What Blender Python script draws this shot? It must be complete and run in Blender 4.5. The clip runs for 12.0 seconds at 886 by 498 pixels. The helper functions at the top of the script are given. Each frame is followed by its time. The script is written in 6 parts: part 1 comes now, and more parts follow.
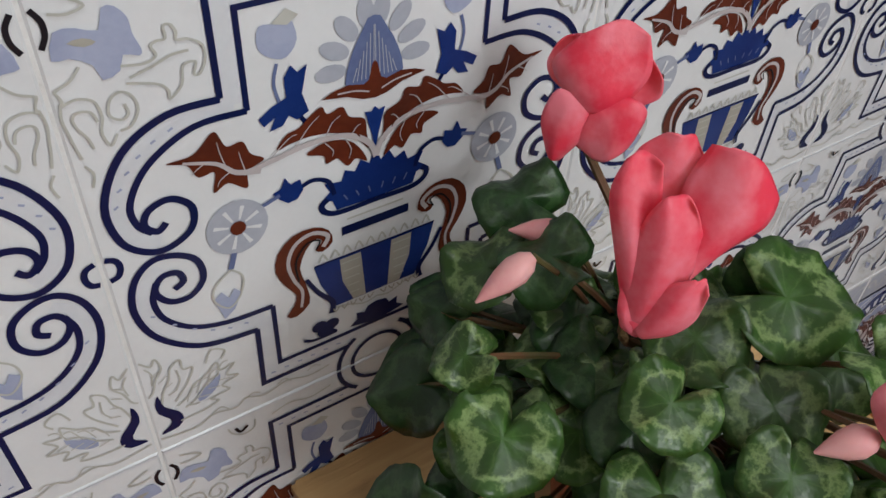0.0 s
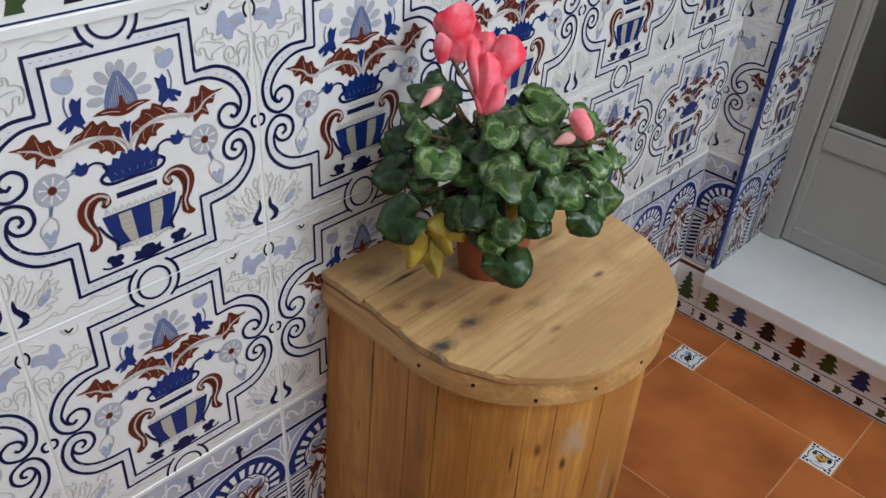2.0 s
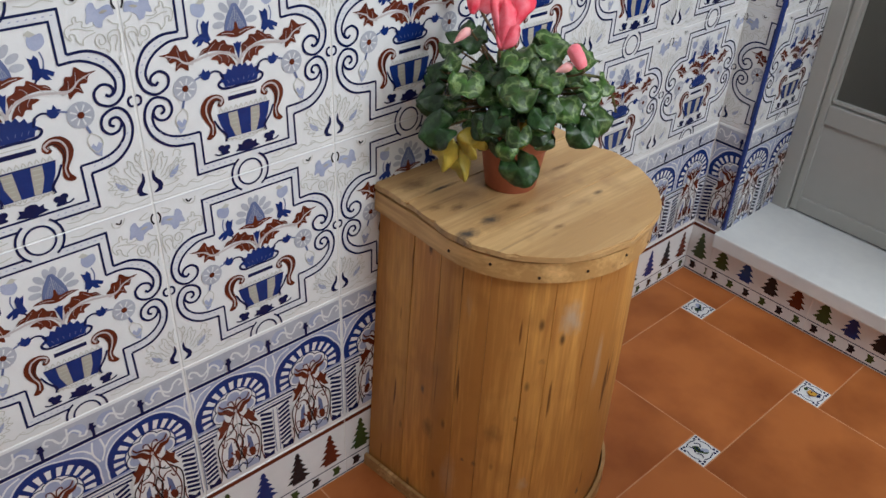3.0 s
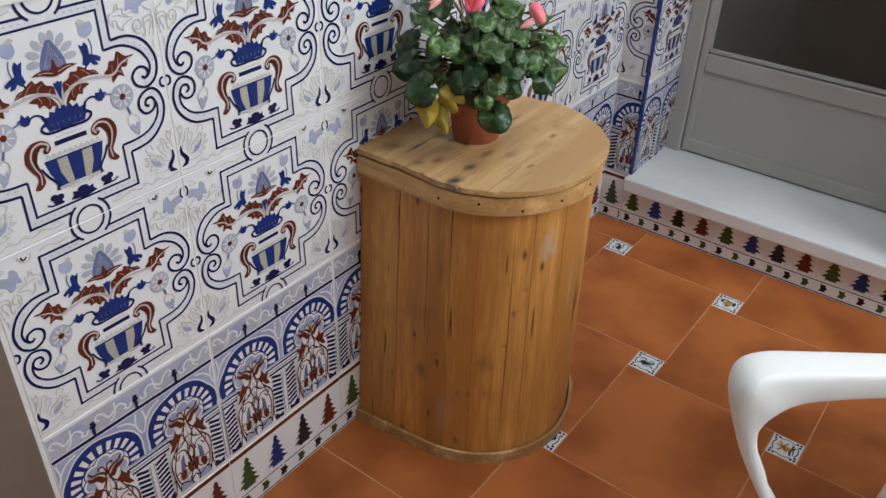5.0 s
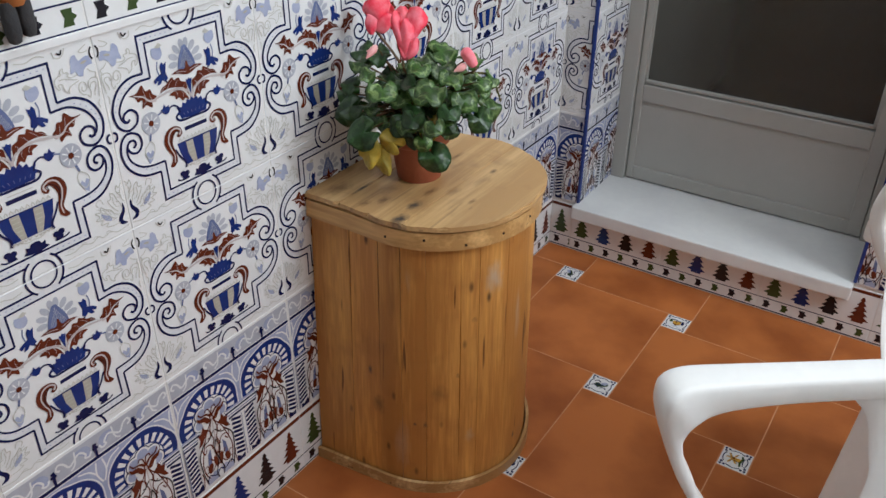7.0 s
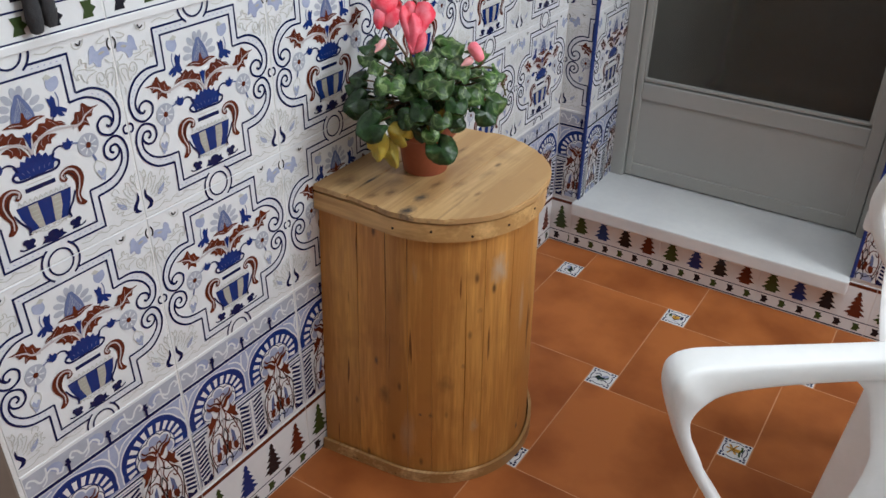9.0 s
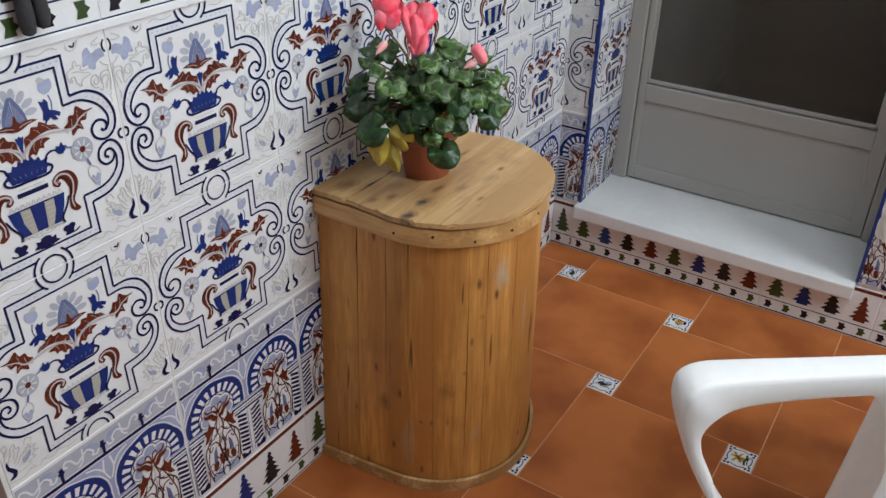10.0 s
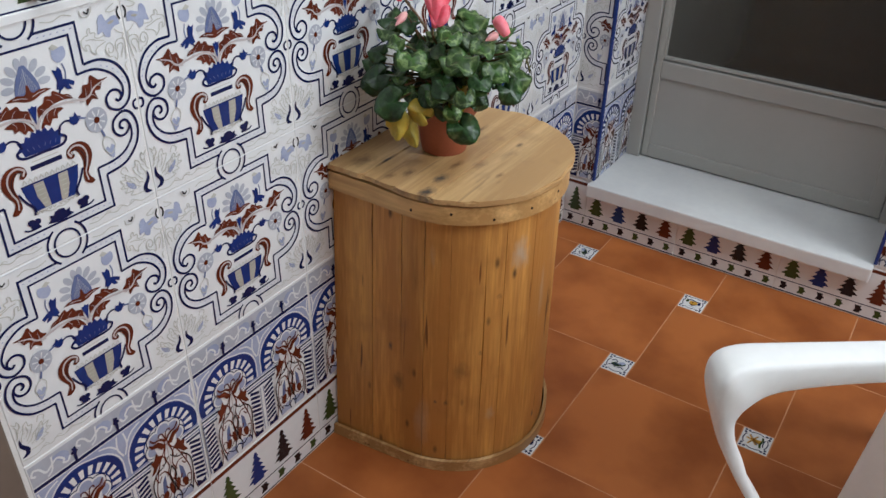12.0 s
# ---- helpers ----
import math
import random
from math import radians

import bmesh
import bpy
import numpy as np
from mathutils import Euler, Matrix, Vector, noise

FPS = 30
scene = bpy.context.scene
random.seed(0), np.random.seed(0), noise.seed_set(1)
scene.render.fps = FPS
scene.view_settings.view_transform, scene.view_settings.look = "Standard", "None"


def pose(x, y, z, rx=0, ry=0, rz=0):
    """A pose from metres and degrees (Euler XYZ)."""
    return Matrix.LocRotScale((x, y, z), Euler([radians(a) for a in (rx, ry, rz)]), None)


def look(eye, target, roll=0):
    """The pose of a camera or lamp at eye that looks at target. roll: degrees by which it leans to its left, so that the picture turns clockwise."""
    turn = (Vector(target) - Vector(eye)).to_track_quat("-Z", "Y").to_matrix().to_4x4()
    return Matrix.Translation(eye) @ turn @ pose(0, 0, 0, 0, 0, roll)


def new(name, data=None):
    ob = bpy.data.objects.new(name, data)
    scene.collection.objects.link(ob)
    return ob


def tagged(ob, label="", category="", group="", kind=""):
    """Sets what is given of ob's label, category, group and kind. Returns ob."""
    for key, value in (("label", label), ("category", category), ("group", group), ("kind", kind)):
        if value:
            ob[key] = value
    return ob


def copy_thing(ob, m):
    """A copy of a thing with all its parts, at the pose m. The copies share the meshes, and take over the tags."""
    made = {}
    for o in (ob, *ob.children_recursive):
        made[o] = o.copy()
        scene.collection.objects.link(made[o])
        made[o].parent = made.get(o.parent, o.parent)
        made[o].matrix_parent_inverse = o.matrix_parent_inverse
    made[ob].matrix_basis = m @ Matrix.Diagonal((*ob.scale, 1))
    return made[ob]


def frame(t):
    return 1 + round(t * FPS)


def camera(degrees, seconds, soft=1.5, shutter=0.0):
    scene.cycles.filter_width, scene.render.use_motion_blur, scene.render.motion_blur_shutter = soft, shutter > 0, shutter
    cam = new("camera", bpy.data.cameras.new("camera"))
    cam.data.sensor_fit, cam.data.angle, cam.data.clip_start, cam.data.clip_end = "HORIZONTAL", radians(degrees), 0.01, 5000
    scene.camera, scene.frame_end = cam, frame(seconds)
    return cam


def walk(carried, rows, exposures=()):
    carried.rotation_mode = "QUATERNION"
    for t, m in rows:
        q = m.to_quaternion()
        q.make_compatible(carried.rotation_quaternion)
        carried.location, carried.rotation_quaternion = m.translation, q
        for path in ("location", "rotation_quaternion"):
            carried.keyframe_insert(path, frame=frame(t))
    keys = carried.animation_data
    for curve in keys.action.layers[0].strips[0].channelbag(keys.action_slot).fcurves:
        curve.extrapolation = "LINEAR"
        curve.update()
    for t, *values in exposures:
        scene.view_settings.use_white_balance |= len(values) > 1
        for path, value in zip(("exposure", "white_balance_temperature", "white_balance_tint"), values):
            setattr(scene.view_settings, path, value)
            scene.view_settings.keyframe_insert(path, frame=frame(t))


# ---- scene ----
cam = camera(56.4, 12.0)
PATH = [
    (0, (0.266, 0.224, 0.996), (-0.93, 1.09, -0.354), 3.7),
    (0.5, (0.296, 0.218, 1.001), (-0.883, 1.056, -0.38), 1.9),
    (1, (0.391, 0.109, 1.023), (-0.739, 1.052, -0.332), 1.5),
    (1.5, (0.504, -0.035, 1.06), (-0.565, 1.093, -0.198), 3.6),
    (2, (0.596, -0.137, 1.109), (-0.511, 1.073, -0.036), 3.7),
    (2.5, (0.749, -0.249, 1.119), (-0.414, 0.925, -0.007), 5.4),
    (3, (0.809, -0.302, 1.129), (-0.404, 0.83, 0.012), 2.8),
    (3.2, (0.806, -0.326, 1.125), (-0.402, 0.815, 0.011), 2.9),
    (4.8, (0.775, -0.525, 1.128), (-0.213, 0.809, 0.012), 2.2),
    (5, (0.781, -0.528, 1.13), (-0.196, 0.822, 0.024), 1.8),
    (5.5, (0.797, -0.529, 1.146), (-0.187, 0.847, 0.079), 1.3),
    (6, (0.817, -0.523, 1.154), (-0.175, 0.87, 0.117), -0.3),
    (6.5, (0.827, -0.523, 1.156), (-0.123, 0.898, 0.118), 0.2),
    (7, (0.828, -0.543, 1.159), (-0.11, 0.887, 0.123), 0.3),
    (9, (0.826, -0.575, 1.155), (-0.102, 0.866, 0.123), 0.6),
    (9.5, (0.821, -0.566, 1.152), (-0.105, 0.875, 0.121), 0.2),
    (10, (0.808, -0.557, 1.151), (-0.116, 0.885, 0.118), 0.8),
    (10.5, (0.801, -0.547, 1.148), (-0.121, 0.895, 0.114), 0.7),
    (11, (0.799, -0.546, 1.143), (-0.12, 0.887, 0.091), 0.6),
    (11.5, (0.788, -0.556, 1.138), (-0.122, 0.867, 0.067), 1.1),
    (12, (0.776, -0.553, 1.137), (-0.135, 0.864, 0.059), 1.3),
]
walk(cam, [(t, look(eye, target, roll)) for t, eye, target, roll in PATH],
     [(0.0, -0.46, 6450, 10), (0.6, -0.48, 6650, 10), (1.0, -0.22, 6900, 10), (1.5, -0.17, 6650, 9), (2.0, -0.14, 6150, 8),
      (2.6, -0.05, 6200, 8), (12.0, -0.02, 6100, 8)])

# ---- world and light ----
world = bpy.data.worlds.new("sky")
scene.world = world
world.use_nodes = True
wn = world.node_tree
sky = wn.nodes.new("ShaderNodeTexSky")
sky.sky_type, sky.sun_disc = 'NISHITA', False
sky.sun_elevation, sky.sun_rotation = radians(48), radians(60)
wn.nodes["Background"].inputs["Strength"].default_value = 0.10
wn.links.new(sky.outputs[0], wn.nodes["Background"].inputs["Color"])


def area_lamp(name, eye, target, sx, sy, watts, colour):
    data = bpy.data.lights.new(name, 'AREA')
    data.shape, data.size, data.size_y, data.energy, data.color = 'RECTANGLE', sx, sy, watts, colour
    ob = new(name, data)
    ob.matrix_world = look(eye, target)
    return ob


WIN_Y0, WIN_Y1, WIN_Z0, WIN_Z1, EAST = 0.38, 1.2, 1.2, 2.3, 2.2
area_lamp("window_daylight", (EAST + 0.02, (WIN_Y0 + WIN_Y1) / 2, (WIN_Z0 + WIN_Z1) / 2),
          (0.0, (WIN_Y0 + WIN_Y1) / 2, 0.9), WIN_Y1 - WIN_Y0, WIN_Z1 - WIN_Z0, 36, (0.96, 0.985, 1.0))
area_lamp("skylight_daylight", (1.15, 0.25, 2.52), (1.15, 0.25, 0), 1.0, 1.1, 15.5, (0.96, 0.98, 1.0))


# ---- materials ----
def material(name, colour, rough=0.5, metal=0.0, second=None, scale=8.0, detail=6.0, amount=0.5, bump=0.0, bump_scale=60.0,
             stretch=(1, 1, 1), random=0.0, coat=0.0, transmission=0.0, subsurface=0.0, grain=0.35):
    """A surface with two scales of colour variation, fine relief and a spread between pieces."""
    m = bpy.data.materials.new(name)
    m.use_nodes = True
    nt = m.node_tree
    n, ln = nt.nodes, nt.links
    p = n["Principled BSDF"]
    p.inputs["Roughness"].default_value = rough
    p.inputs["Metallic"].default_value = metal
    p.inputs["Coat Weight"].default_value = coat
    p.inputs["Coat Roughness"].default_value = 0.08
    p.inputs["Transmission Weight"].default_value = transmission
    if subsurface:
        p.inputs["Subsurface Weight"].default_value = subsurface
        p.inputs["Subsurface Radius"].default_value = (0.01, 0.006, 0.004)
        p.inputs["Subsurface Scale"].default_value = 0.4
    co = n.new("ShaderNodeTexCoord")
    mp = n.new("ShaderNodeMapping")
    mp.inputs["Scale"].default_value = stretch
    info = n.new("ShaderNodeObjectInfo")
    shift = n.new("ShaderNodeVectorMath")
    shift.operation = 'SCALE'
    ln.new(info.outputs["Location"], shift.inputs[0])
    shift.inputs["Scale"].default_value = 3.7
    add = n.new("ShaderNodeVectorMath")
    ln.new(co.outputs["Object"], add.inputs[0])
    ln.new(shift.outputs[0], add.inputs[1])
    ln.new(add.outputs[0], mp.inputs["Vector"])
    second = second or tuple(c * 0.8 for c in colour)
    big = n.new("ShaderNodeTexNoise")
    big.inputs["Scale"].default_value, big.inputs["Detail"].default_value = scale, detail
    ln.new(mp.outputs[0], big.inputs["Vector"])
    fine = n.new("ShaderNodeTexNoise")
    fine.inputs["Scale"].default_value, fine.inputs["Detail"].default_value = scale * 9, 4
    ln.new(mp.outputs[0], fine.inputs["Vector"])
    blend = n.new("ShaderNodeMath")
    blend.operation = 'MULTIPLY_ADD'
    ln.new(fine.outputs[0], blend.inputs[0])
    blend.inputs[1].default_value = grain
    ln.new(big.outputs[0], blend.inputs[2])
    ramp = n.new("ShaderNodeMapRange")
    ramp.inputs["From Min"].default_value, ramp.inputs["From Max"].default_value = 0.45, 0.9
    ramp.inputs["To Max"].default_value = amount * 2
    ln.new(blend.outputs[0], ramp.inputs["Value"])
    mix = n.new("ShaderNodeMix")
    mix.data_type = 'RGBA'
    mix.inputs["A"].default_value, mix.inputs["B"].default_value = (*colour, 1), (*second, 1)
    ln.new(ramp.outputs[0], mix.inputs["Factor"])
    hsv = n.new("ShaderNodeHueSaturation")
    ln.new(mix.outputs["Result"], hsv.inputs["Color"])
    val = n.new("ShaderNodeMapRange")
    val.inputs["To Min"].default_value, val.inputs["To Max"].default_value = 1 - random, 1 + random
    ln.new(info.outputs["Random"], val.inputs["Value"])
    ln.new(val.outputs[0], hsv.inputs["Value"])
    ln.new(hsv.outputs[0], p.inputs["Base Color"])
    if bump:
        tex = n.new("ShaderNodeTexNoise")
        tex.inputs["Scale"].default_value, tex.inputs["Detail"].default_value = bump_scale, 5
        ln.new(mp.outputs[0], tex.inputs["Vector"])
        bm = n.new("ShaderNodeBump")
        bm.inputs["Strength"].default_value, bm.inputs["Distance"].default_value = bump, 0.004
        ln.new(tex.outputs[0], bm.inputs["Height"])
        ln.new(bm.outputs[0], p.inputs["Normal"])
    return m


def glaze(name, colour, rough=0.2, second=None):
    m = material(name, colour, rough, second=second or tuple(c * 0.85 for c in colour), scale=40, amount=0.4, bump=0.06, bump_scale=90, coat=0.08)
    m.node_tree.nodes["Principled BSDF"].inputs["Specular IOR Level"].default_value = 0.36
    return m


WHITE = glaze("white_glaze", (0.755, 0.765, 0.77), 0.2, (0.70, 0.71, 0.715))
NAVY = glaze("navy_glaze", (0.006, 0.012, 0.068))
BLUE = glaze("cobalt_glaze", (0.007, 0.022, 0.135), 0.2, (0.012, 0.038, 0.19))
SLATE = glaze("slate_glaze", (0.10, 0.13, 0.27), 0.25, (0.17, 0.21, 0.36))
LILAC = glaze("lilac_glaze", (0.40, 0.44, 0.58), 0.25, (0.28, 0.32, 0.48))
PALE = glaze("pale_band_glaze", (0.70, 0.715, 0.735), 0.3, (0.60, 0.615, 0.66))
STONE = glaze("stone_glaze", (0.44, 0.46, 0.52), 0.3, (0.34, 0.36, 0.42))
GREY = glaze("grey_line_glaze", (0.52, 0.52, 0.47), 0.3)
BEIGE = glaze("sand_glaze", (0.42, 0.40, 0.34), 0.3)
BROWN = glaze("brown_glaze", (0.135, 0.027, 0.012), 0.25, (0.075, 0.016, 0.009))
TAN = glaze("tan_glaze", (0.52, 0.47, 0.47), 0.3)
BLACK = glaze("black_glaze", (0.012, 0.012, 0.018), 0.2)
GREEN = glaze("green_glaze", (0.045, 0.075, 0.022), 0.25)
YELLOW = glaze("yellow_glaze", (0.60, 0.33, 0.04), 0.3)
GROUT = material("grout", (0.76, 0.755, 0.74), 0.9, second=(0.69, 0.68, 0.65), scale=30, bump=0.3, bump_scale=300)
FLOOR_GROUT = material("floor_grout", (0.60, 0.31, 0.16), 0.9, second=(0.46, 0.21, 0.10), scale=30, bump=0.3, bump_scale=300)
TERRACOTTA = material("terracotta", (0.455, 0.146, 0.038), 0.46, second=(0.285, 0.080, 0.019), scale=6, detail=2, grain=0.12, amount=0.75, bump=0.08, bump_scale=40, random=0.07)
TERRACOTTA.node_tree.nodes["Principled BSDF"].inputs["Specular IOR Level"].default_value = 0.28
PLASTER = material("plaster", (0.72, 0.70, 0.66), 0.85, scale=3, bump=0.15, bump_scale=120, second=(0.66, 0.64, 0.60))
TRIM_BLUE = material("blue_trim", (0.02, 0.045, 0.21), 0.25, scale=20, bump=0.05, second=(0.015, 0.035, 0.16))
MARBLE = material("marble", (0.74, 0.75, 0.74), 0.3, second=(0.62, 0.63, 0.64), scale=6, amount=0.4, bump=0.03)
DOOR_PAINT = material("door_paint", (0.40, 0.40, 0.375), 0.45, second=(0.37, 0.37, 0.345), scale=5, bump=0.08, bump_scale=150)
JAMB = material("jamb_paint", (0.17, 0.135, 0.108), 0.5, second=(0.14, 0.11, 0.088), scale=6, bump=0.1)
DOOR_GREY = material("side_door_paint", (0.30, 0.29, 0.27), 0.5, scale=4, bump=0.1)
# near-black walls: the unlit room's darkness is put into the colour
DARK = material("interior_darkness", (0.025, 0.02, 0.016), 0.8, scale=3)
PLASTIC = material("white_plastic", (0.90, 0.91, 0.90), 0.32, second=(0.83, 0.84, 0.83), scale=12, bump=0.04, bump_scale=200)
skin = PLASTIC.node_tree.nodes["Principled BSDF"].inputs
skin["Subsurface Weight"].default_value, skin["Subsurface Radius"].default_value, skin["Subsurface Scale"].default_value = 0.5, (1.0, 1.0, 1.0), 0.02
POT = material("pot_clay", (0.36, 0.10, 0.045), 0.6, second=(0.28, 0.075, 0.035), scale=20, bump=0.12, bump_scale=120)
SOIL = material("soil", (0.025, 0.018, 0.012), 0.95, scale=60, bump=0.8, bump_scale=160)
STEM = material("stem", (0.16, 0.055, 0.03), 0.5, second=(0.10, 0.09, 0.03), scale=30)
ORANGE = material("orange_cloth", (0.42, 0.14, 0.03), 0.8, scale=30, bump=0.3)
FELT = material("dark_felt", (0.04, 0.04, 0.043), 0.9, scale=40, bump=0.4, bump_scale=200)


def wood(name, colour, dark, along, amount=0.75, cracks=0.75, blotch=0.55, spread=0.12, knots=0.35):
    """Old waxed pine: streaks along one axis, knots and grey stains."""
    stretch = [14.0, 14.0, 14.0]
    stretch[along] = 0.9
    m = material(name, colour, 0.5, second=dark, scale=1.5, amount=amount, bump=0.2, bump_scale=16, stretch=stretch, random=spread, coat=0.08, grain=0.4)
    n, ln = m.node_tree.nodes, m.node_tree.links
    p = n["Principled BSDF"]
    src = p.inputs["Base Color"].links[0].from_socket
    co = n.new("ShaderNodeTexCoord")
    mp = n.new("ShaderNodeMapping")
    sc = [26.0, 26.0, 26.0]
    sc[along] = 11.0
    mp.inputs["Scale"].default_value = sc
    ln.new(co.outputs["Object"], mp.inputs["Vector"])
    vor = n.new("ShaderNodeTexVoronoi")
    vor.inputs["Scale"].default_value = 1.0
    ln.new(mp.outputs[0], vor.inputs["Vector"])
    knot = n.new("ShaderNodeMapRange")
    knot.inputs["From Min"].default_value, knot.inputs["From Max"].default_value = 0.04, 0.14
    knot.inputs["To Min"].default_value, knot.inputs["To Max"].default_value = 0.85, 0.0
    ln.new(vor.outputs["Distance"], knot.inputs["Value"])
    few = n.new("ShaderNodeMath")
    few.operation = 'GREATER_THAN'
    few.inputs[1].default_value = 1 - knots
    sep = n.new("ShaderNodeSeparateColor")
    ln.new(vor.outputs["Color"], sep.inputs[0])
    ln.new(sep.outputs[0], few.inputs[0])
    mul = n.new("ShaderNodeMath")
    mul.operation = 'MULTIPLY'
    ln.new(knot.outputs[0], mul.inputs[0])
    ln.new(few.outputs[0], mul.inputs[1])
    mix = n.new("ShaderNodeMix")
    mix.data_type = 'RGBA'
    mix.inputs["B"].default_value = (0.045, 0.02, 0.008, 1)
    ln.new(src, mix.inputs["A"])
    ln.new(mul.outputs[0], mix.inputs["Factor"])
    stain = n.new("ShaderNodeTexNoise")
    stain.inputs["Scale"].default_value, stain.inputs["Detail"].default_value = 14, 3
    ln.new(co.outputs["Object"], stain.inputs["Vector"])
    lim = n.new("ShaderNodeMapRange")
    lim.inputs["From Min"].default_value, lim.inputs["From Max"].default_value = 0.56, 0.76
    lim.inputs["To Max"].default_value = blotch
    ln.new(stain.outputs[0], lim.inputs["Value"])
    mp2 = n.new("ShaderNodeMapping")
    sc2 = [70.0, 70.0, 70.0]
    sc2[along] = 4.5
    mp2.inputs["Scale"].default_value = sc2
    ln.new(co.outputs["Object"], mp2.inputs["Vector"])
    streak = n.new("ShaderNodeTexNoise")
    streak.inputs["Scale"].default_value, streak.inputs["Detail"].default_value = 1.0, 2
    ln.new(mp2.outputs[0], streak.inputs["Vector"])
    crack = n.new("ShaderNodeMapRange")
    crack.inputs["From Min"].default_value, crack.inputs["From Max"].default_value = 0.68, 0.72
    crack.inputs["To Max"].default_value = cracks
    ln.new(streak.outputs[0], crack.inputs["Value"])
    worn = n.new("ShaderNodeMix")
    worn.data_type = 'RGBA'
    worn.inputs["B"].default_value = (dark[0] * 0.35, dark[1] * 0.3, dark[2] * 0.3, 1)
    ln.new(mix.outputs["Result"], worn.inputs["A"])
    ln.new(crack.outputs[0], worn.inputs["Factor"])
    mix = worn
    out = n.new("ShaderNodeMix")
    out.data_type = 'RGBA'
    out.inputs["B"].default_value = (dark[0] * 0.6, dark[1] * 0.55, dark[2] * 0.6, 1)
    ln.new(mix.outputs["Result"], out.inputs["A"])
    ln.new(lim.outputs[0], out.inputs["Factor"])
    ln.new(out.outputs["Result"], p.inputs["Base Color"])
    return m


PINE_STAVE = wood("pine_stave", (0.79, 0.415, 0.104), (0.47, 0.205, 0.046), 2, 0.8, 1.0, 0.4, 0.09, 0.72)
PINE_LID = wood("pine_lid", (0.72, 0.48, 0.225), (0.48, 0.285, 0.115), 1, 0.75, 0.35, 0.55, 0.025, 0.16)


def stain(m, x, y, rx, ry, turn, colour, strength, z=0.0, rz=10.0):
    """A worn mark of its own shape on a wooden top."""
    n, ln = m.node_tree.nodes, m.node_tree.links
    p = n["Principled BSDF"]
    src = p.inputs["Base Color"].links[0].from_socket
    co = n.new("ShaderNodeTexCoord")
    mp = n.new("ShaderNodeMapping")
    mp.vector_type = 'TEXTURE'
    mp.inputs["Location"].default_value, mp.inputs["Scale"].default_value = (x, y, z), (rx, ry, rz)
    mp.inputs["Rotation"].default_value = (0, 0, radians(turn))
    ln.new(co.outputs["Object"], mp.inputs["Vector"])
    rag = n.new("ShaderNodeTexNoise")
    rag.inputs["Scale"].default_value, rag.inputs["Detail"].default_value = 2.2, 5
    ln.new(mp.outputs[0], rag.inputs["Vector"])
    dist = n.new("ShaderNodeVectorMath")
    dist.operation = 'LENGTH'
    ln.new(mp.outputs[0], dist.inputs[0])
    both = n.new("ShaderNodeMath")
    both.operation = 'MULTIPLY_ADD'
    both.inputs[1].default_value = 1.1
    ln.new(rag.outputs[0], both.inputs[0])
    ln.new(dist.outputs["Value"], both.inputs[2])
    lim = n.new("ShaderNodeMapRange")
    lim.inputs["From Min"].default_value, lim.inputs["From Max"].default_value = 0.75, 1.5
    lim.inputs["To Min"].default_value, lim.inputs["To Max"].default_value = strength, 0.0
    ln.new(both.outputs[0], lim.inputs["Value"])
    mix = n.new("ShaderNodeMix")
    mix.data_type = 'RGBA'
    mix.inputs["B"].default_value = (*colour, 1)
    ln.new(src, mix.inputs["A"])
    ln.new(lim.outputs[0], mix.inputs["Factor"])
    ln.new(mix.outputs["Result"], p.inputs["Base Color"])


INK, DIRT = (0.05, 0.045, 0.045), (0.16, 0.075, 0.025)
for mark in ((0.033, -0.112, 0.012, 0.019, 0, INK, 0.9), (0.040, -0.160, 0.014, 0.022, 0, INK, 0.95), (-0.018, -0.122, 0.011, 0.017, 10, DIRT, 0.8),
             (-0.034, -0.085, 0.020, 0.030, 0, DIRT, 0.55), (0.028, -0.06, 0.008, 0.022, 0, DIRT, 0.8), (-0.01, 0.075, 0.007, 0.026, 0, DIRT, 0.75),
             (-0.071, -0.105, 0.004, 0.030, 0, INK, 0.95), (-0.036, -0.147, 0.010, 0.014, 0, DIRT, 0.7), (0.050, -0.176, 0.012, 0.010, 0, INK, 0.9),
             (-0.09, -0.178, 0.03, 0.008, 0, DIRT, 0.8), (0.0, -0.178, 0.03, 0.006, 0, DIRT, 0.6), (0.057, -0.037, 0.012, 0.02, 0, DIRT, 0.45),
             (0.075, 0.02, 0.010, 0.03, 0, DIRT, 0.4), (0.10, -0.05, 0.006, 0.012, 0, DIRT, 0.7), (-0.10, -0.13, 0.02, 0.03, 0, DIRT, 0.7)):
    stain(PINE_LID, *mark)
PINE_BAND = wood("pine_band", (0.76, 0.485, 0.20), (0.47, 0.265, 0.092), 0, 0.8, 0.6)
PINE_HOOP = wood("pine_hoop", (0.80, 0.54, 0.26), (0.42, 0.23, 0.08), 1, 0.9, 0.9)


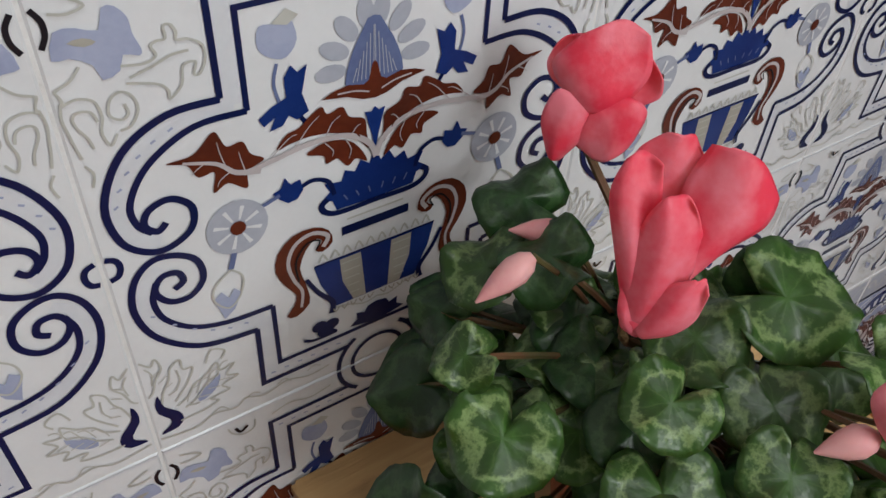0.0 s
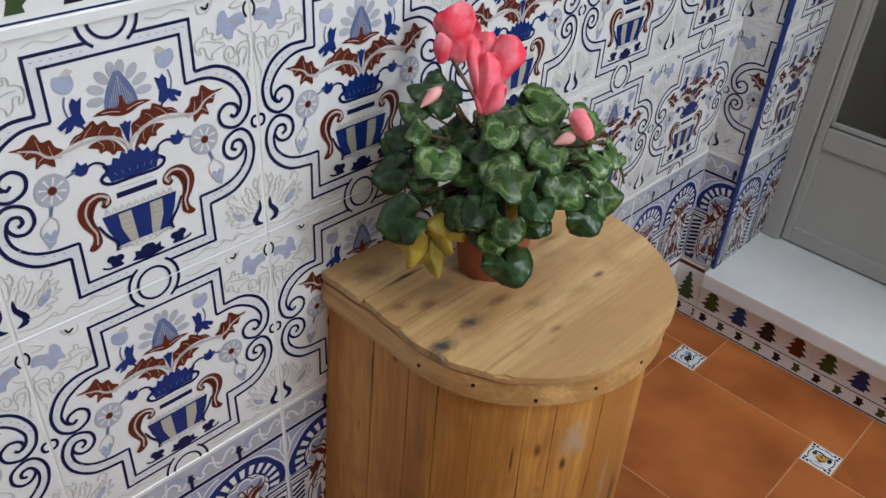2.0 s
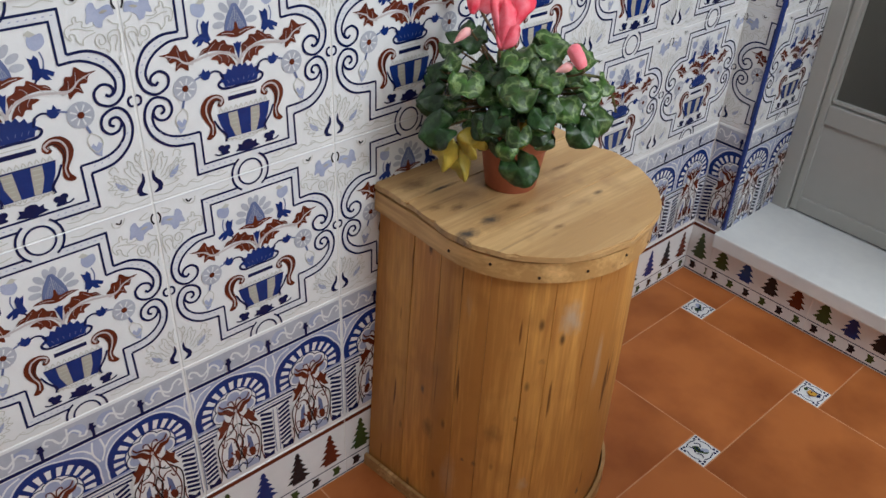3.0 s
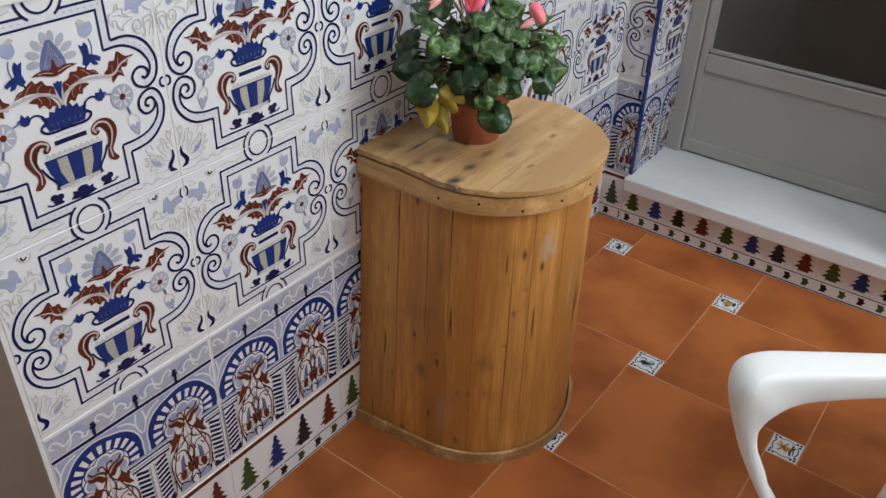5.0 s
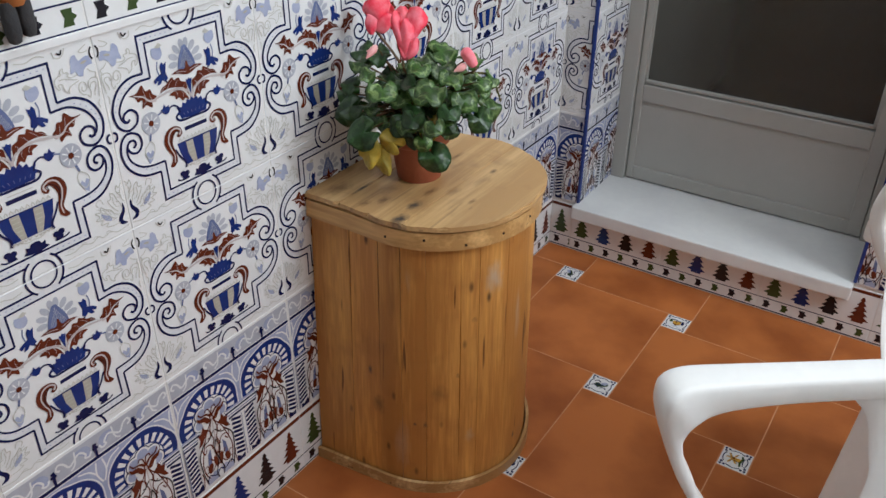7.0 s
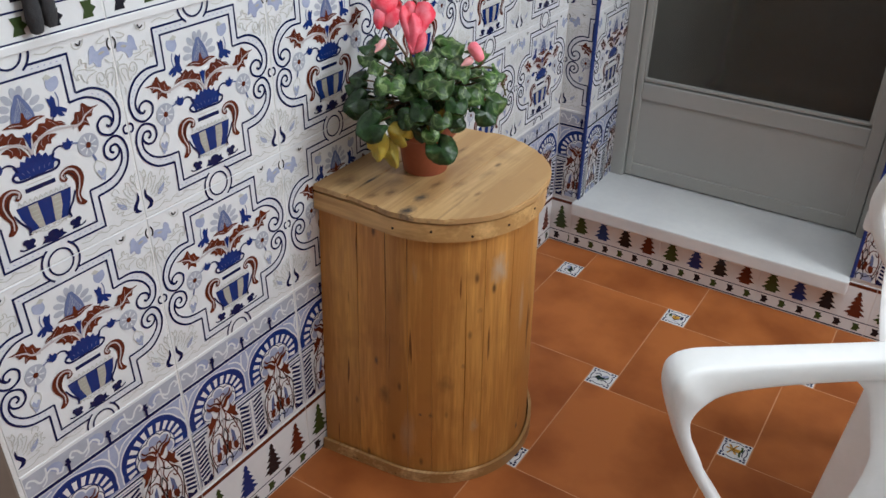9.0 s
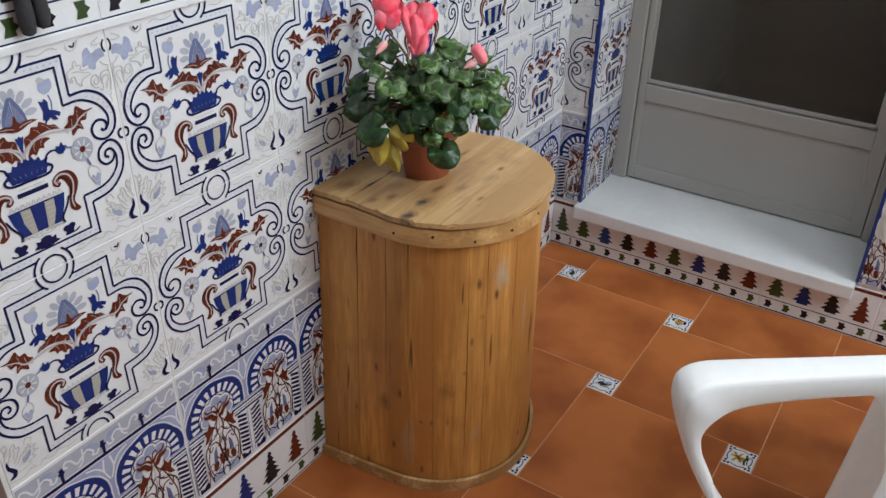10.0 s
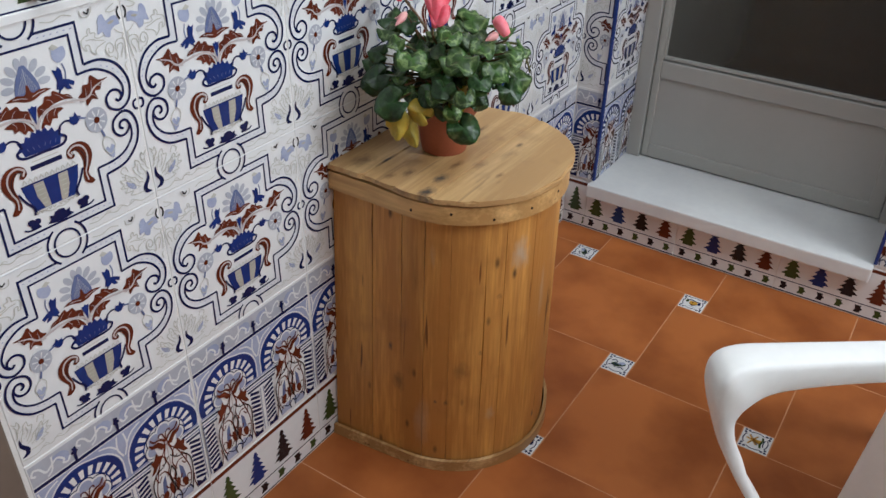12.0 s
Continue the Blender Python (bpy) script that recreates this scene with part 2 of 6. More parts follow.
WORN, SMOKE = (0.50, 0.38, 0.26), (0.17, 0.085, 0.03)
for mark in ((0.158, -0.068, 0.0208, 0.0208, 0, WORN, 0.85, 0.441, 0.039), (0.053, -0.164, 0.0078, 0.0078, 0, WORN, 0.5, 0.453, 0.039),
             (0.1, -0.14, 0.0182, 0.0182, 0, SMOKE, 0.5, 0.224, 0.026), (-0.006, -0.172, 0.0156, 0.0156, 0, SMOKE, 0.7, 0.176, 0.026),
             (0.024, -0.17, 0.0104, 0.0104, 0, SMOKE, 0.45, 0.411, 0.065), (0.039, -0.168, 0.0182, 0.0182, 0, WORN, 0.35, 0.1, 0.065),
             (0.138, -0.102, 0.0104, 0.0104, 0, WORN, 0.5, 0.122, 0.0195), (0.172, -0.009, 0.0078, 0.0078, 0, WORN, 0.6, 0.342, 0.078),
             (-0.084, -0.15, 0.0104, 0.0104, 0, SMOKE, 0.5, 0.146, 0.0182), (-0.123, -0.12, 0.0078, 0.0078, 0, SMOKE, 0.7, 0.428, 0.0156),
             (0.124, -0.12, 0.0052, 0.0052, 0, SMOKE, 1, 0.262, 0.0078), (-0.01, -0.172, 0.0039, 0.0039, 0, INK, 0.9, 0.317, 0.0052),
             (-0.013, -0.172, 0.0039, 0.0039, 0, INK, 0.9, 0.41, 0.0052), (-0.023, -0.171, 0.0052, 0.0052, 0, INK, 0.8, 0.245, 0.0117),
             (0.062, -0.161, 0.0039, 0.0039, 0, INK, 0.9, 0.154, 0.0052), (-0.068, -0.158, 0.0039, 0.0039, 0, INK, 0.9, 0.068, 0.0052),
             (-0.013, -0.171, 0.0039, 0.0039, 0, INK, 0.9, 0.107, 0.0052), (-0.136, -0.119, 0.0039, 0.0039, 0, INK, 0.9, 0.044, 0.0065),
             (0.172, -0.003, 0.0052, 0.0052, 0, INK, 0.9, 0.065, 0.0104), (-0.133, -0.115, 0.0039, 0.0039, 0, INK, 0.9, 0.444, 0.0104),
             (0.172, -0.007, 0.0039, 0.0039, 0, INK, 0.9, 0.479, 0.0091), (0.141, -0.098, 0.0078, 0.0078, 0, SMOKE, 0.6, 0.371, 0.0078),
             (0.079, -0.153, 0.0052, 0.0052, 0, SMOKE, 0.9, 0.154, 0.0091)):
    stain(PINE_STAVE, *mark)


def leaf_material(name, base, vein, rim):
    """A leaf with a pale, broken ring of marbling between its middle and its edge."""
    m = bpy.data.materials.new(name)
    m.use_nodes = True
    n, ln = m.node_tree.nodes, m.node_tree.links
    p = n["Principled BSDF"]
    p.inputs["Roughness"].default_value = 0.36
    p.inputs["Specular IOR Level"].default_value = 0.45
    p.inputs["Subsurface Weight"].default_value = 0.12
    p.inputs["Subsurface Radius"].default_value = (0.004, 0.006, 0.002)
    p.inputs["Subsurface Scale"].default_value = 0.5
    co = n.new("ShaderNodeTexCoord")
    info = n.new("ShaderNodeObjectInfo")
    noise_a = n.new("ShaderNodeTexNoise")
    noise_a.noise_dimensions = '4D'
    noise_a.inputs["Scale"].default_value, noise_a.inputs["Detail"].default_value = 95, 7
    noise_a.inputs["Roughness"].default_value = 0.66
    ln.new(co.outputs["Object"], noise_a.inputs["Vector"])
    w = n.new("ShaderNodeMath")
    w.operation = 'MULTIPLY'
    w.inputs[1].default_value = 40
    ln.new(info.outputs["Random"], w.inputs[0])
    ln.new(w.outputs[0], noise_a.inputs["W"])
    length = n.new("ShaderNodeVectorMath")
    length.operation = 'LENGTH'
    ln.new(co.outputs["Object"], length.inputs[0])
    rad = n.new("ShaderNodeMath")
    rad.operation = 'MULTIPLY_ADD'
    rad.inputs[1].default_value, rad.inputs[2].default_value = 0.040, -0.021
    ln.new(noise_a.outputs[0], rad.inputs[0])
    tot = n.new("ShaderNodeMath")
    ln.new(rad.outputs[0], tot.inputs[0])
    ln.new(length.outputs["Value"], tot.inputs[1])
    ramp = n.new("ShaderNodeValToRGB")
    ln.new(tot.outputs[0], ramp.inputs[0])
    e = ramp.color_ramp.elements
    e[0].position, e[0].color = 0.0, (*[c * 1.6 for c in base], 1)
    e[1].position, e[1].color = 0.034, (*rim, 1)
    half = [0.45 * a + 0.55 * b for a, b in zip(vein, base)]
    for pos, col in ((0.006, [c * 1.1 for c in base]), (0.0115, [c * 0.9 for c in base]), (0.0150, half), (0.0164, vein), (0.0174, half), (0.0188, [c * 1.3 for c in base]), (0.027, base)):
        q = e.new(pos)
        q.color = (*col, 1)
    fine = n.new("ShaderNodeTexNoise")
    fine.inputs["Scale"].default_value = 160
    ln.new(co.outputs["Object"], fine.inputs["Vector"])
    hsv = n.new("ShaderNodeHueSaturation")
    v = n.new("ShaderNodeMapRange")
    v.inputs["To Min"].default_value, v.inputs["To Max"].default_value = 0.7, 1.35
    ln.new(info.outputs["Random"], v.inputs["Value"])
    ln.new(v.outputs[0], hsv.inputs["Value"])
    spoke = n.new("ShaderNodeTexGradient")
    spoke.gradient_type = 'RADIAL'
    ln.new(co.outputs["Object"], spoke.inputs["Vector"])
    wave = n.new("ShaderNodeMath")
    wave.operation = 'MULTIPLY_ADD'
    wave.inputs[1].default_value = 9.0
    ln.new(spoke.outputs["Fac"], wave.inputs[0])
    ln.new(noise_a.outputs[0], wave.inputs[2])
    tri = n.new("ShaderNodeMath")
    tri.operation = 'PINGPONG'
    tri.inputs[1].default_value = 0.5
    ln.new(wave.outputs[0], tri.inputs[0])
    thin = n.new("ShaderNodeMapRange")
    thin.inputs["From Min"].default_value, thin.inputs["From Max"].default_value = 0.0, 0.10
    thin.inputs["To Min"].default_value, thin.inputs["To Max"].default_value = 0.2, 0.0
    ln.new(tri.outputs[0], thin.inputs["Value"])
    veined = n.new("ShaderNodeMix")
    veined.data_type = 'RGBA'
    veined.inputs["B"].default_value = (*[c * 0.55 + q * 0.6 for c, q in zip(vein, base)], 1)
    ln.new(ramp.outputs[0], veined.inputs["A"])
    ln.new(thin.outputs[0], veined.inputs["Factor"])
    ln.new(veined.outputs["Result"], hsv.inputs["Color"])
    ln.new(hsv.outputs[0], p.inputs["Base Color"])
    b = n.new("ShaderNodeBump")
    b.inputs["Strength"].default_value, b.inputs["Distance"].default_value = 0.3, 0.002
    ln.new(fine.outputs[0], b.inputs["Height"])
    ln.new(b.outputs[0], p.inputs["Normal"])
    return m


LEAF = leaf_material("leaf", (0.025, 0.064, 0.010), (0.25, 0.35, 0.135), (0.056, 0.108, 0.017))
# darker copy: for dark leaves, and for shade put into the colour low down
LEAF_DARK_SHADE = leaf_material("dark_shade_leaf", (0.012, 0.037, 0.009), (0.052, 0.105, 0.036), (0.024, 0.058, 0.012))
LEAF_YELLOW = material("yellow_leaf", (0.50, 0.34, 0.03), 0.5, second=(0.22, 0.20, 0.03), scale=30, amount=0.5, subsurface=0.15)
PETAL = material("petal", (0.88, 0.034, 0.078), 0.55, second=(0.96, 0.22, 0.28), scale=42, detail=3, amount=0.8, bump=0.12, bump_scale=150, subsurface=0.2, grain=0.15)
PETAL_PALE = material("pale_petal", (0.90, 0.17, 0.225), 0.55, second=(0.95, 0.34, 0.39), scale=60, subsurface=0.2)
BUD = material("bud", (0.76, 0.30, 0.31), 0.5, second=(0.80, 0.42, 0.40), scale=60, subsurface=0.2)

GLASS = bpy.data.materials.new("door_glass")
GLASS.use_nodes = True
gp = GLASS.node_tree.nodes["Principled BSDF"]
gp.inputs["Base Color"].default_value = (0.42, 0.41, 0.37, 1)
gp.inputs["Transmission Weight"].default_value = 0.92
gp.inputs["Roughness"].default_value = 0.18
gp.inputs["IOR"].default_value = 1.3


# ---- building helpers ----
def mesh_of(name, bm, mats):
    me = bpy.data.meshes.new(name)
    bm.normal_update()
    bm.to_mesh(me)
    bm.free()
    for m in (mats if isinstance(mats, (list, tuple)) else [mats]):
        me.materials.append(m)
    return me


def part(name, bm, mats, parent=None, label="", smooth=False):
    me = mesh_of(name, bm, mats) if isinstance(bm, bmesh.types.BMesh) else bm
    if smooth:
        for p in me.polygons:
            p.use_smooth = True
        me.set_sharp_from_angle(angle=radians(48))
    ob = new(name, me)
    if parent:
        ob.parent = parent
    return tagged(ob, label) if label else ob


def add_box(bm, x0, y0, z0, x1, y1, z1, bevel=0.0):
    r = bmesh.ops.create_cube(bm, size=1.0)
    bmesh.ops.scale(bm, vec=(x1 - x0, y1 - y0, z1 - z0), verts=r["verts"])
    bmesh.ops.translate(bm, vec=((x0 + x1) / 2, (y0 + y1) / 2, (z0 + z1) / 2), verts=r["verts"])
    if bevel:
        ed = list({e for v in r["verts"] for e in v.link_edges})
        bmesh.ops.bevel(bm, geom=ed, offset=bevel, segments=2, affect='EDGES', profile=0.6)


def box(x0, y0, z0, x1, y1, z1, bevel=0.0):
    bm = bmesh.new()
    add_box(bm, x0, y0, z0, x1, y1, z1, bevel)
    return bm


def structure(name, bm, mat, label):
    ob = part(name, bm, mat)
    return tagged(ob, label, "structure", "", "structure")


def spline(pts, steps=6, closed=False):
    """Points along a smooth curve through pts."""
    p = [np.array(q, float) for q in pts]
    n = len(p)
    out = []
    for i in range(n if closed else n - 1):
        a, b, c, d = (p[(i + k) % n] if closed else p[min(max(i + k, 0), n - 1)] for k in (-1, 0, 1, 2))
        for s in range(steps):
            t = s / steps
            out.append(0.5 * ((2 * b) + (c - a) * t + (2 * a - 5 * b + 4 * c - d) * t * t + (3 * b - a - 3 * c + d) * t ** 3))
    if not closed:
        out.append(p[-1])
    return out


def tube(bm, pts, radii, sides=8, flat=1.0, side=None, square=1.0):
    """A swept round or oval bar along pts; side: the direction of its broad axis."""
    pts = [Vector(p) for p in pts]
    rings = []
    for i, p in enumerate(pts):
        d = (pts[min(i + 1, len(pts) - 1)] - pts[max(i - 1, 0)]).normalized()
        ref = Vector(side) if side else (Vector((0, 0, 1)) if abs(d.z) < 0.9 else Vector((1, 0, 0)))
        a = (ref - d * ref.dot(d)).normalized() if side else d.cross(ref).normalized()
        b = d.cross(a)
        r = radii[i] if isinstance(radii, (list, tuple)) else radii
        rings.append([bm.verts.new(p + a * r * math.copysign(abs(math.cos(q)) ** square, math.cos(q)) + b * r * flat * math.copysign(abs(math.sin(q)) ** square, math.sin(q))) for q in (2 * math.pi * k / sides for k in range(sides))])
    for u, w in zip(rings, rings[1:]):
        for k in range(sides):
            bm.faces.new((u[k], u[(k + 1) % sides], w[(k + 1) % sides], w[k]))
    bm.faces.new(rings[0][::-1])
    bm.faces.new(rings[-1])


from mathutils.geometry import tessellate_polygon


class Art:
    """A glazed drawing in tile units: fills and lines in relief, each at its own small height."""

    def __init__(self, size):
        self.size, self.verts, self.faces, self.mats, self.slots, self.count = size, [], [], [], [], 0

    def slot(self, mat):
        if mat not in self.slots:
            self.slots.append(mat)
        return self.slots.index(mat)

    def body(self, x0, y0, x1, y1, mat, depth=0.008, bevel=0.0010):
        b, k = bevel, len(self.verts)
        for z, o in ((0, b), (-b, 0), (-depth, 0)):
            self.verts += [(x0 + o, y0 + o, z), (x1 - o, y0 + o, z), (x1 - o, y1 - o, z), (x0 + o, y1 - o, z)]
        quads = [(0, 1, 2, 3)]
        for r in (0, 4):
            quads += [(r + i, r + i + 4, r + (i + 1) % 4 + 4, r + (i + 1) % 4) for i in range(4)]
        for q in quads:
            self.faces.append(tuple(k + i for i in q))
            self.mats.append(self.slot(mat))

    def put(self, pts, faces, mat, level, mirror):
        for s in ((1, -1) if mirror else (1,)):
            self.count += 1
            k = len(self.verts)
            self.verts += [(s * p[0] * self.size, p[1] * self.size, 0.00028 * level + 0.0000015 * self.count) for p in pts]
            for f in faces:
                f = tuple(k + i for i in f)
                a, b, c = (self.verts[i] for i in f[:3])
                up = (b[0] - a[0]) * (c[1] - a[1]) - (b[1] - a[1]) * (c[0] - a[0])
                self.faces.append(f if up > 0 else f[::-1])
                self.mats.append(self.slot(mat))

    def fill(self, pts, mat, level=1, mirror=True, smooth=0):
        pts = spline(pts, smooth, True) if smooth else pts
        tris = tessellate_polygon([[Vector((p[0], p[1], 0)) for p in pts]])
        self.put(pts, tris, mat, level, mirror)

    def oval(self, x, y, rx, ry, mat, level=1, mirror=True, n=14, turn=0.0):
        c, s = math.cos(turn), math.sin(turn)
        pts = [(x + c * rx * math.cos(a) - s * ry * math.sin(a), y + s * rx * math.cos(a) + c * ry * math.sin(a)) for a in (2 * math.pi * k / n for k in range(n))]
        self.fill(pts, mat, level, mirror)

    def line(self, pts, width, mat, level=2, mirror=True, smooth=5, taper=None, closed=False):
        p = [np.array(q, float)[:2] for q in (spline(pts, smooth, closed) if smooth else pts)]
        if closed:
            p = p + [p[0]]
        n = len(p)
        side = []
        for i in range(n):
            d0 = p[i] - p[i - 1] if i else (p[0] - p[-2] if closed else p[1] - p[0])
            d1 = p[i + 1] - p[i] if i < n - 1 else (p[1] - p[0] if closed else d0)
            d0, d1 = d0 / (np.linalg.norm(d0) + 1e-9), d1 / (np.linalg.norm(d1) + 1e-9)
            n0, n1 = np.array((-d0[1], d0[0])), np.array((-d1[1], d1[0]))
            m = n0 + n1
            m = m / (np.linalg.norm(m) + 1e-9)
            side.append(m / max(0.55, float(m @ n1)))
        w = [width / 2 * (1 if not taper else taper[0] + (taper[1] - taper[0]) * i / (n - 1)) for i in range(n)]
        pts2 = [p[i] + side[i] * w[i] for i in range(n)] + [p[i] - side[i] * w[i] for i in range(n)]
        self.put(pts2, [(i, i + 1, n + i + 1, n + i) for i in range(n - 1)], mat, level, mirror)

    def mesh(self, name):
        me = bpy.data.meshes.new(name)
        me.from_pydata(self.verts, [], self.faces)
        for m in self.slots:
            me.materials.append(m)
        me.polygons.foreach_set("material_index", self.mats)
        me.update()
        return me


def cut(me, x0, x1, y0=-1.0, y1=1.0):
    """A tile sawn to the piece between x0 and x1, y0 and y1, in its own metres."""
    bm = bmesh.new()
    bm.from_mesh(me)
    for co, no in (((x0, 0, 0), (-1, 0, 0)), ((x1, 0, 0), (1, 0, 0)), ((0, y0, 0), (0, -1, 0)), ((0, y1, 0), (0, 1, 0))):
        bmesh.ops.bisect_plane(bm, geom=bm.verts[:] + bm.edges[:] + bm.faces[:], plane_co=co, plane_no=no, clear_outer=True)
    out = me.copy()
    bm.to_mesh(out)
    bm.free()
    return out


# ---- glazed tiles ----
W = 0.25
J = 0.0008  # half a joint


def vase_tile():
    """A scrolled medallion with a striped vase of flowers; the drawing is the same on both sides of its middle."""
    a = Art(W)
    a.body(-W / 2 + J, -W / 2 + J, W / 2 - J, W / 2 - J, WHITE)
    # double scrolled frame
    a.line([(0.02, 0.41), (0.248, 0.41), (0.248, 0.235)], 0.03, PALE, 1, smooth=0)
    a.line([(0.248, 0.235), (0.338, 0.233), (0.410, 0.19), (0.451, 0.12), (0.445, 0.05), (0.40, 0.024)], 0.030, PALE, 1)
    a.line([(0.41, -0.035), (0.448, -0.07), (0.455, -0.13), (0.415, -0.19), (0.348, -0.235), (0.247, -0.246)], 0.030, PALE, 1)
    a.line([(0.247, -0.246), (0.248, -0.41), (0.02, -0.41)], 0.03, PALE, 1, smooth=0)
    a.line([(0.075, 0.432), (0.268, 0.432), (0.268, 0.252)], 0.011, NAVY, 2, smooth=0)
    a.line([(0.268, 0.252), (0.352, 0.25), (0.427, 0.207), (0.469, 0.125), (0.461, 0.050), (0.426, 0.012), (0.388, 0.006), (0.348, 0.03), (0.341, 0.073),
            (0.372, 0.101), (0.408, 0.092), (0.42, 0.065), (0.402, 0.046), (0.386, 0.058)], 0.0125, NAVY, 3)
    a.line([(-0.002, 0.39), (0.228, 0.39), (0.228, 0.218)], 0.010, NAVY, 2, smooth=0)
    a.line([(0.228, 0.218), (0.315, 0.217), (0.392, 0.175), (0.432, 0.115), (0.43, 0.07), (0.41, 0.045)], 0.0115, NAVY, 2)
    a.line([(0.398, -0.088), (0.38, -0.076), (0.388, -0.053), (0.415, -0.052), (0.43, -0.08), (0.41, -0.112), (0.374, -0.117), (0.346, -0.086), (0.352, -0.04),
            (0.388, -0.013), (0.428, -0.012), (0.461, -0.048), (0.471, -0.113), (0.444, -0.188), (0.371, -0.250), (0.265, -0.268)], 0.0125, NAVY, 3)
    a.line([(0.425, -0.06), (0.437, -0.10), (0.425, -0.15), (0.38, -0.195), (0.315, -0.217), (0.228, -0.222)], 0.0115, NAVY, 2)
    a.line([(0.265, -0.268), (0.268, -0.432), (0.075, -0.432)], 0.011, NAVY, 2, smooth=0)
    a.line([(0.228, -0.222), (0.228, -0.388), (-0.002, -0.388)], 0.010, NAVY, 2, smooth=0)
    for s in (1, -1):
        for r, w in ((0.098, 0.011), (0.064, 0.010)):
            pts = [(r * math.sin(t), s * (0.497 - r * math.cos(t))) for t in (math.pi / 16 * k for k in range(-8, 9))]
            pts = [p for p in pts if abs(p[1]) > 0.415 or r < 0.07]
            half = [p for p in pts if p[0] > 0.001]
            a.line(half if r > 0.07 else [pts[8]] + half, w, NAVY, 3, smooth=0)
    for k in range(6):
        a.line([(0.09 + 0.03 * k, 0.411), (0.10 + 0.03 * k, 0.412)], 0.004, LILAC, 2, smooth=0)
        a.line([(0.09 + 0.03 * k, -0.411), (0.10 + 0.03 * k, -0.409)], 0.004, LILAC, 2, smooth=0)
        t = 0.3 + 0.2 * k
        a.line([(0.30 + 0.155 * math.sin(t), 0.075 + 0.158 * math.cos(t)), (0.308 + 0.155 * math.sin(t), 0.071 + 0.158 * math.cos(t))], 0.004, LILAC, 2, smooth=0)
        a.line([(0.28 + 0.032 * k, -0.24 + 0.0042 * k * k), (0.288 + 0.032 * k, -0.236 + 0.0042 * k * k)], 0.004, LILAC, 2, smooth=0)
    # joining marks on the side edges
    a.line([(0.492, 0.023), (0.477, 0.016), (0.472, 0.0), (0.478, -0.017), (0.492, -0.022)], 0.011, NAVY, 2)
    a.fill([(0.474, -0.335), (0.468, -0.372), (0.445, -0.40), (0.438, -0.425), (0.452, -0.447), (0.484, -0.45), (0.482, -0.443), (0.465, -0.43), (0.464, -0.413), (0.482, -0.385), (0.483, -0.355)], NAVY, 2, smooth=2)
    a.line([(0.489, 0.447), (0.479, 0.43), (0.479, 0.41), (0.488, 0.392)], 0.008, BLACK, 2)
    # vase
    a.fill([(-0.137, -0.166), (0.137, -0.166), (0.125, -0.22), (0.093, -0.294), (-0.093, -0.294), (-0.125, -0.22)], BLUE, 1, False)
    a.fill([(0.035, -0.17), (0.082, -0.17), (0.078, -0.23), (0.055, -0.292), (0.026, -0.292)], BEIGE, 2)
    for k in range(5):
        a.line([(0.037 + 0.001 * k, -0.182 - 0.022 * k), (0.08 - 0.004 * k, -0.182 - 0.022 * k)], 0.003, GREY, 3, smooth=0)
    a.line([(0, -0.312), (0.03, -0.318), (0.07, -0.302), (0.105, -0.297)], 0.004, GREY, 2)
    for k in range(5):
        a.line([(0.008 + 0.02 * k, -0.296), (0.017 + 0.02 * k, -0.308), (0.022 + 0.02 * k, -0.296)], 0.003, BEIGE, 3, smooth=2)
        a.line([(0.004 + 0.026 * k, -0.158), (0.013 + 0.026 * k, -0.14), (0.022 + 0.026 * k, -0.158)], 0.004, GREY, 2, smooth=3)
    a.line([(-0.137, -0.164), (0.137, -0.164)], 0.004, NAVY, 2, False, 0)
    a.line([(-0.074, -0.101), (0.074, -0.101)], 0.021, NAVY, 1, False, 0)
    a.line([(-0.062, -0.075), (0.062, -0.075)], 0.004, GREY, 1, False, 0)
    a.line([(0, -0.05), (0.075, -0.051), (0.105, -0.04), (0.113, -0.022), (0.10, -0.012)], 0.012, NAVY, 2)
    # leafy mound
    a.fill([(0, 0.07), (0.012, 0.038), (0.03, 0.052), (0.042, 0.03), (0.062, 0.04), (0.07, 0.018), (0.104, 0.024), (0.094, 0.002), (0.112, -0.012),
            (0.09, -0.02), (0.082, -0.044), (0, -0.046)], BLUE, 1)
    for k in range(3):
        a.line([(0.012 + 0.024 * k, -0.026), (0.016 + 0.026 * k, -0.012)], 0.003, SLATE, 3, smooth=0)
    a.fill([(0, 0.062), (0.007, 0.10), (0.02, 0.15), (0.008, 0.147), (0, 0.156)], BLUE, 2)
    # artichoke
    a.fill([(0, 0.326), (0.026, 0.298), (0.046, 0.258), (0.056, 0.215), (0.04, 0.198), (0, 0.192)], SLATE, 2, smooth=2)
    for k in range(6):
        a.line([(0.008 * k + 0.002, 0.215), (0.0065 * k + 0.001, 0.31 - 0.014 * k)], 0.0016, STONE, 3, smooth=0)
    for ang in (10, 38, 64, 88):
        t = radians(ang)
        a.oval(0.072 * math.sin(t) * 1.12, 0.238 + 0.095 * math.cos(t), 0.029, 0.016, STONE, 1, turn=math.pi / 2 - t)
    a.fill([(0, 0.174), (0.024, 0.178), (0.054, 0.191), (0.101, 0.199), (0.080, 0.208), (0.050, 0.213), (0.022, 0.206), (0.012, 0.212), (0.005, 0.240), (0, 0.246)], BROWN, 3)
    a.line([(0.012, 0.190), (0.04, 0.199), (0.072, 0.202)], 0.003, TAN, 4)
